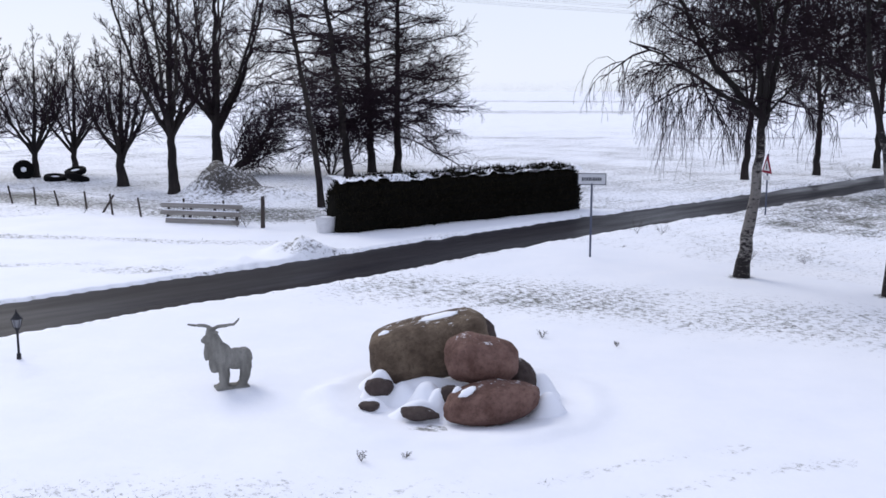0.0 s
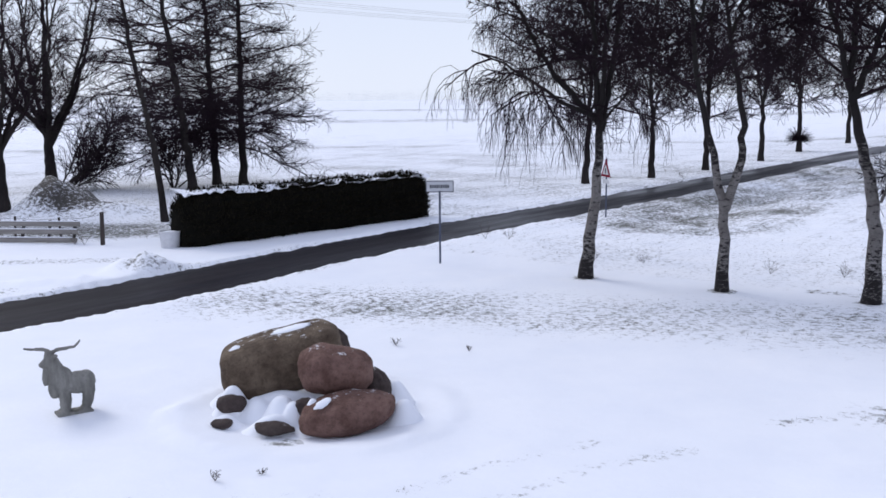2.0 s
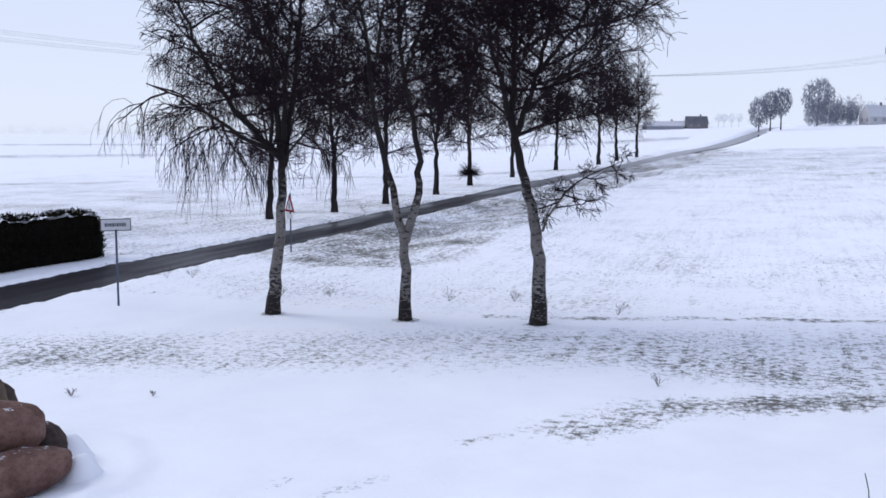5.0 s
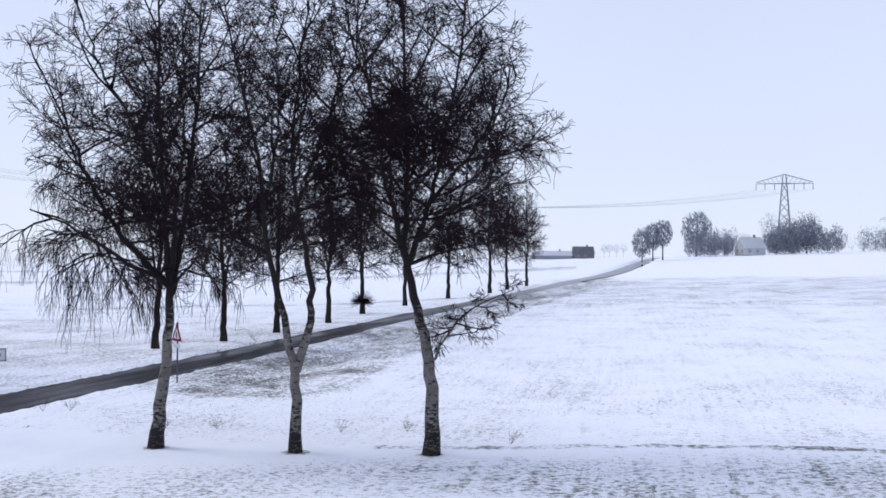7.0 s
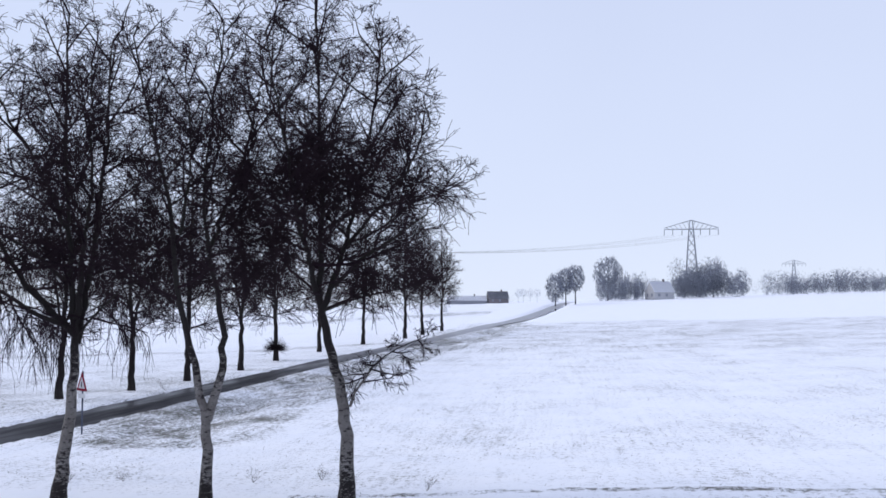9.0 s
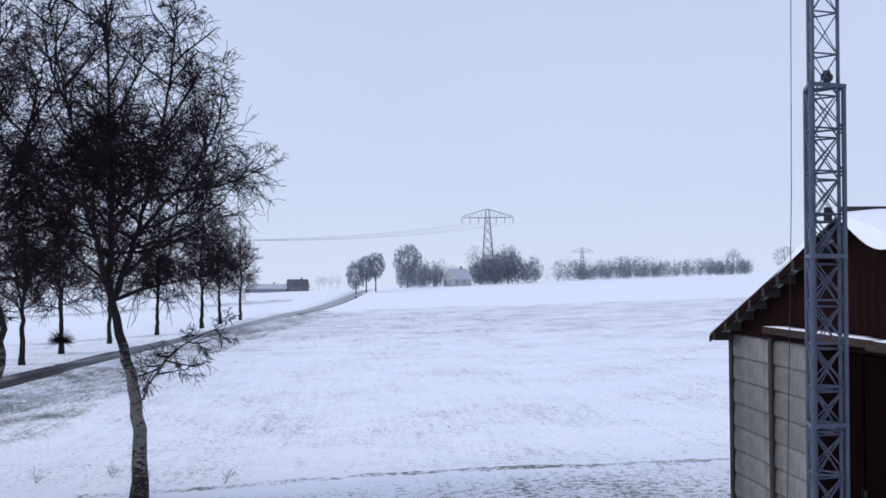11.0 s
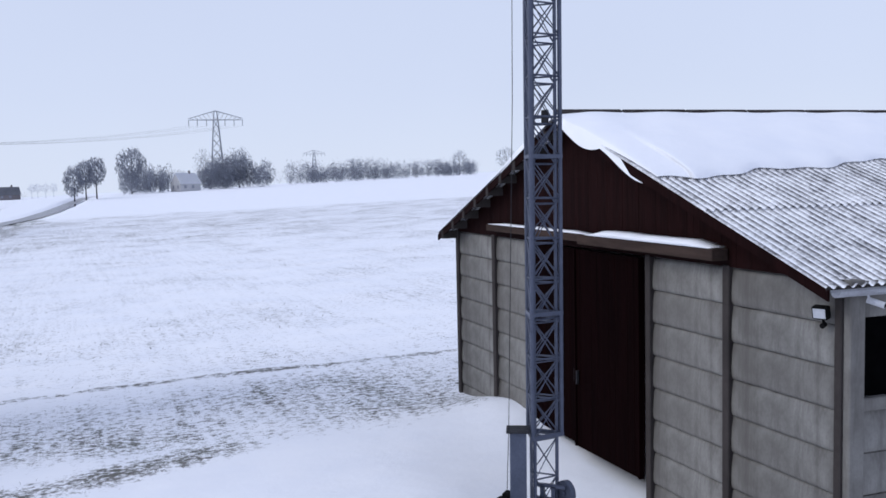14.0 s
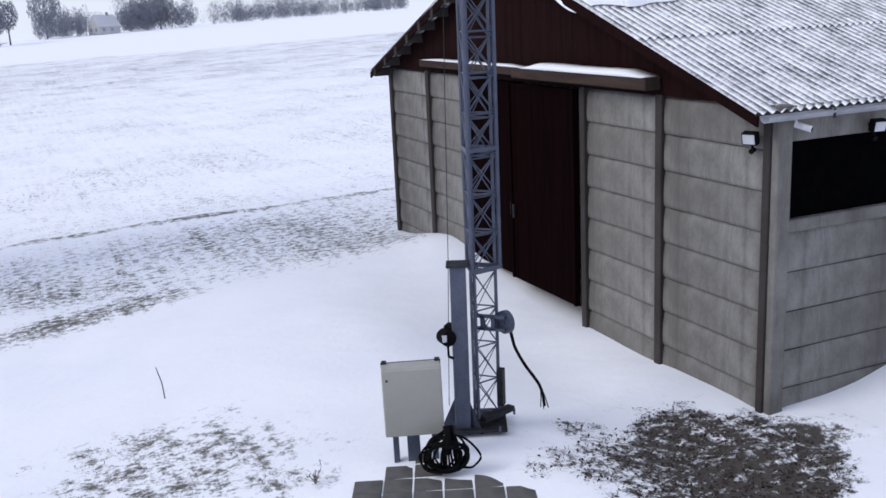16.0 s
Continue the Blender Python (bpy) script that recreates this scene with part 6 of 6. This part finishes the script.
far_house(50.65, 415, 9, 8, 3.2, 4.2, -20, WALL_P, SNOW, "pale farmhouse with snowy gabled roof")
far_house(39.6, 500, 20, 8, 2.0, 2.2, -38, ROOF_D, SNOW, "long low grey farm building with snowy roof")
far_house(41.4, 500, 10, 7, 2.6, 3.4, -30, BRICK_F, ROOF_D, "dark brick farmhouse with steep roof")
# pale blue-grey steel shared by all pylons
STEEL_F = two_tone("pale_pylon_steel", (0.30, 0.32, 0.37), (0.25, 0.27, 0.32), 0.2, 0.7)


def pylon(m, mat, label, fat=1.0):
    ob = thing("power_pylon", m, label, "pylon", "power line across the fields")
    H1, H2 = 33.5, 37.5

    def w(z):
        return 3.4 + (1.0 - 3.4) * min(1, z / H1)
    lines = []
    zs = np.linspace(0, H1, 9)
    for a, b in ((-1, -1), (1, -1), (1, 1), (-1, 1)):
        lines.append((np.array([(a * w(z), b * w(z), z) for z in zs] + [(a * 0.5, b * 0.5, H2)]), 0.20 * fat, 0.16 * fat))
    V, F = tubes(lines, 4); fast_mesh("leg", V, F, mat, ob)
    br = []
    for z0, z1 in zip(zs, zs[1:]):
        for (a, b), (c, d) in (((-1, -1), (1, -1)), ((1, -1), (1, 1)), ((1, 1), (-1, 1)), ((-1, 1), (-1, -1))):
            br.append((np.array([(a * w(z0), b * w(z0), z0), (c * w(z1), d * w(z1), z1)]), 0.10 * fat, 0.10 * fat))
            br.append((np.array([(c * w(z0), d * w(z0), z0), (a * w(z1), b * w(z1), z1)]), 0.10 * fat, 0.10 * fat))
    V, F = tubes(br, 3); tagged(fast_mesh("bracing", V, F, mat, ob), kind="stuff")
    for s in (-1, 1):
        L = []
        for y in (-0.8, 0.8):
            L.append((np.array([(0, y, H1), (s * 11.8, 0, H1)]), 0.17 * fat, 0.12 * fat))
            L.append((np.array([(0, y * 0.6, H2), (s * 5, y * 0.4, H1 + 2.6), (s * 11.8, 0, H1 + 0.6)]), 0.15 * fat, 0.12 * fat))
            for k in range(6):
                x0, x1 = s * 11 * k / 6, s * 11 * (k + 1) / 6
                zt = lambda x: H2 - (H2 - H1 - 0.5) * abs(x) / 11.8
                L.append((np.array([(x0, 0, H1), (x1, 0, zt(x1))]), 0.08 * fat, 0.08 * fat))
        V, F = tubes(L, 4); fast_mesh("crossarm", V, F, mat, ob)
        for x in (4.0, 8.0, 11.7):
            V, F = tubes([(np.array([(s * x, 0, H1), (s * x, 0, H1 - 2.6)]), 0.16 * fat, 0.16 * fat)], 4); fast_mesh("insulator", V, F, mat, ob)
    return ob


LINE = ((52.45, 450), (57.9, 1070), (60.1, 1600))
px0, py0, pz0 = polar(*LINE[0])
first = pylon(pose(px0, py0, pz0 - 3.0, 0, 0, -48), STEEL_F, "grey lattice power pylon behind the copse")
for az, d in LINE[1:]:
    x, y, z = polar(az, d)
    copy_thing(first, pose(x, y, z - 3.0, 0, 0, -48))
P0 = (-112.0, 215.0, 0.0)
copy_thing(first, pose(*P0, 0, 0, -8))


def line_wires():
    ob = thing("power_line", pose(0, 0, 0), "thin overhead conductors sagging between pylons", "wire")
    a0, a1 = radians(-8), radians(-48)
    for x in (-11.7, -8.0, -4.0, 4.0, 8.0, 11.7):
        A = np.array([P0[0] + x * math.cos(a0), P0[1] + x * math.sin(a0), 38.0])
        B = np.array([px0 + x * math.cos(a1), py0 + x * math.sin(a1), pz0 + 27.9])
        t = np.linspace(0, 1, 60)[:, None]
        p = A + (B - A) * t
        p[:, 2] -= 4 * 16.5 * (t * (1 - t))[:, 0]
        V, F = tubes([(p, 0.016, 0.02)], 4); fast_mesh("conductor", V, F, DARKMETAL, ob)


line_wires()


# ================= dry grass showing above the snow =================
def grass():
    rng = np.random.default_rng(17)
    az = np.radians(rng.uniform(-26, 96, 120000))
    d = 4.5 / np.tan(np.radians(rng.uniform(3.5, 26, 120000)))
    x, y = d * np.sin(az), d * np.cos(az)
    u, w = barn_local(x, y)
    keep = (bare_value(x, y) * rng.uniform(0.5, 1.5, len(x)) > 0.44) & (along(x, y, ROAD_LINE) > 1.9) & ~((u > -0.6) & (u < 11.6) & (w < 0.3))
    keep &= fnoise(x / 0.6, y / 0.6, 15, 3) > 0.42
    x, y, d = x[keep][:34000], y[keep][:34000], d[keep][:34000]
    n = len(x)
    p = np.stack([x, y, ground_height(x, y) - 0.01], 1)
    dr = rng.normal(0, 0.75, (n, 3)); dr[:, 2] = 0.6
    dr /= np.linalg.norm(dr, axis=1)[:, None]
    s = np.cross(dr, rng.normal(0, 1, (n, 3))); s /= np.linalg.norm(s, axis=1)[:, None]
    ln = rng.uniform(0.02, 0.075, (n, 1)) * (1 + 0.6 * (d > 28)[:, None])
    wd = rng.uniform(0.003, 0.007, (n, 1)) * (1 + 0.8 * (d > 22)[:, None])
    tri = np.stack([p - s * wd, p + s * wd, p + dr * ln], 1).reshape(-1, 3)
    ob = fast_mesh("grass", tri, np.arange(3 * n).reshape(-1, 3), two_tone("withered_grass", (0.095, 0.082, 0.066), (0.07, 0.064, 0.05), 3, 0.95), smooth=False)
    tagged(ob, "withered grass blades poking through thin snow", "grass", kind="stuff")


grass()


def weed(x, y, seed, h):
    rng = np.random.default_rng(seed)
    out = [[], [], []]
    for k in range(7):
        a = rng.uniform(0, 6.28)
        grow(rng, out, np.zeros(3), np.array([math.cos(a) * 0.6, math.sin(a) * 0.6, 0.8]), h * rng.uniform(0.6, 1.1), 0.004, 0,
             dict(ALDER_SPEC, tip=0.0022, seg=(0.06, 0.05, 0.04), least=(3, 2, 0), longest=(0.2, 0.1)))
    V, F = tubes(out[0] + out[1] + out[2], 3)
    ob = fast_mesh("weed", V, F, WEED)
    ob.matrix_world = facing(x, y)
    return tagged(ob, "dry leafless weed sprig in the snow", "weed", "weeds in the snow")


WEED = two_tone("dry_weed_stalks", (0.14, 0.12, 0.11), (0.09, 0.08, 0.075), 5, 0.95)
for k, (x, y, h) in enumerate(((-1.0, 11.55, 0.13), (-0.45, 11.7, 0.09), (1.85, 17.7, 0.14), (12.9, 20.0, 0.5), (6.2, 31.0, 0.5), (6.9, 30.6, 0.4), (8.3, 26.0, 0.35), (9.5, 25.4, 0.3), (13.6, 22.3, 0.35), (12.2, 23.4, 0.4), (14.6, 19.1, 0.45), (-13.2, 35.9, 0.6), (-9.6, 34.5, 0.7), (-6.9, 32.7, 0.5), (-6.6, 32.6, 0.45), (21.6, 51.8, 0.8), (7.9, 4.6, 0.18), (11.0, 13.2, 0.2), (3.1, 17.0, 0.1))):
    weed(x, y, 100 + k, h)


def leaf_litter():
    """Dead leaves and clods on the open earth by the barn corner."""
    rng = np.random.default_rng(29)
    x, y = rng.uniform(7.4, 11.2, 16000), rng.uniform(-1.0, 2.9, 16000)
    u, w = barn_local(x, y)
    keep = (bare_value(x, y) * rng.uniform(0.6, 1.4, len(x)) > 0.42) & (w > 0.12) & (np.hypot(x - 9.45, y - 1.05) < 2.1)
    x, y = x[keep][:2600], y[keep][:2600]
    n = len(x)
    p = np.stack([x, y, ground_height(x, y) + rng.uniform(0, 0.02, n)], 1)
    a = rng.normal(0, 1, (n, 3)); a[:, 2] *= 0.35; a /= np.linalg.norm(a, axis=1)[:, None]
    b = np.cross(a, rng.normal(0, 0.4, (n, 3)) + np.array([0, 0, 1])); b /= np.linalg.norm(b, axis=1)[:, None]
    la, lb = rng.uniform(0.008, 0.032, (n, 1)), rng.uniform(0.004, 0.013, (n, 1))
    quad = np.stack([p - a * la, p - b * lb, p + a * la, p + b * lb + np.array([0, 0, 0.012])], 1).reshape(-1, 3)
    ob = fast_mesh("leaf_litter", quad, np.arange(4 * n).reshape(-1, 4), two_tone("dead_leaves", (0.030, 0.020, 0.017), (0.075, 0.056, 0.046), 6, 0.95), smooth=False)
    tagged(ob, "dark dead leaves and clods on open earth", "leaf litter", kind="stuff")


leaf_litter()
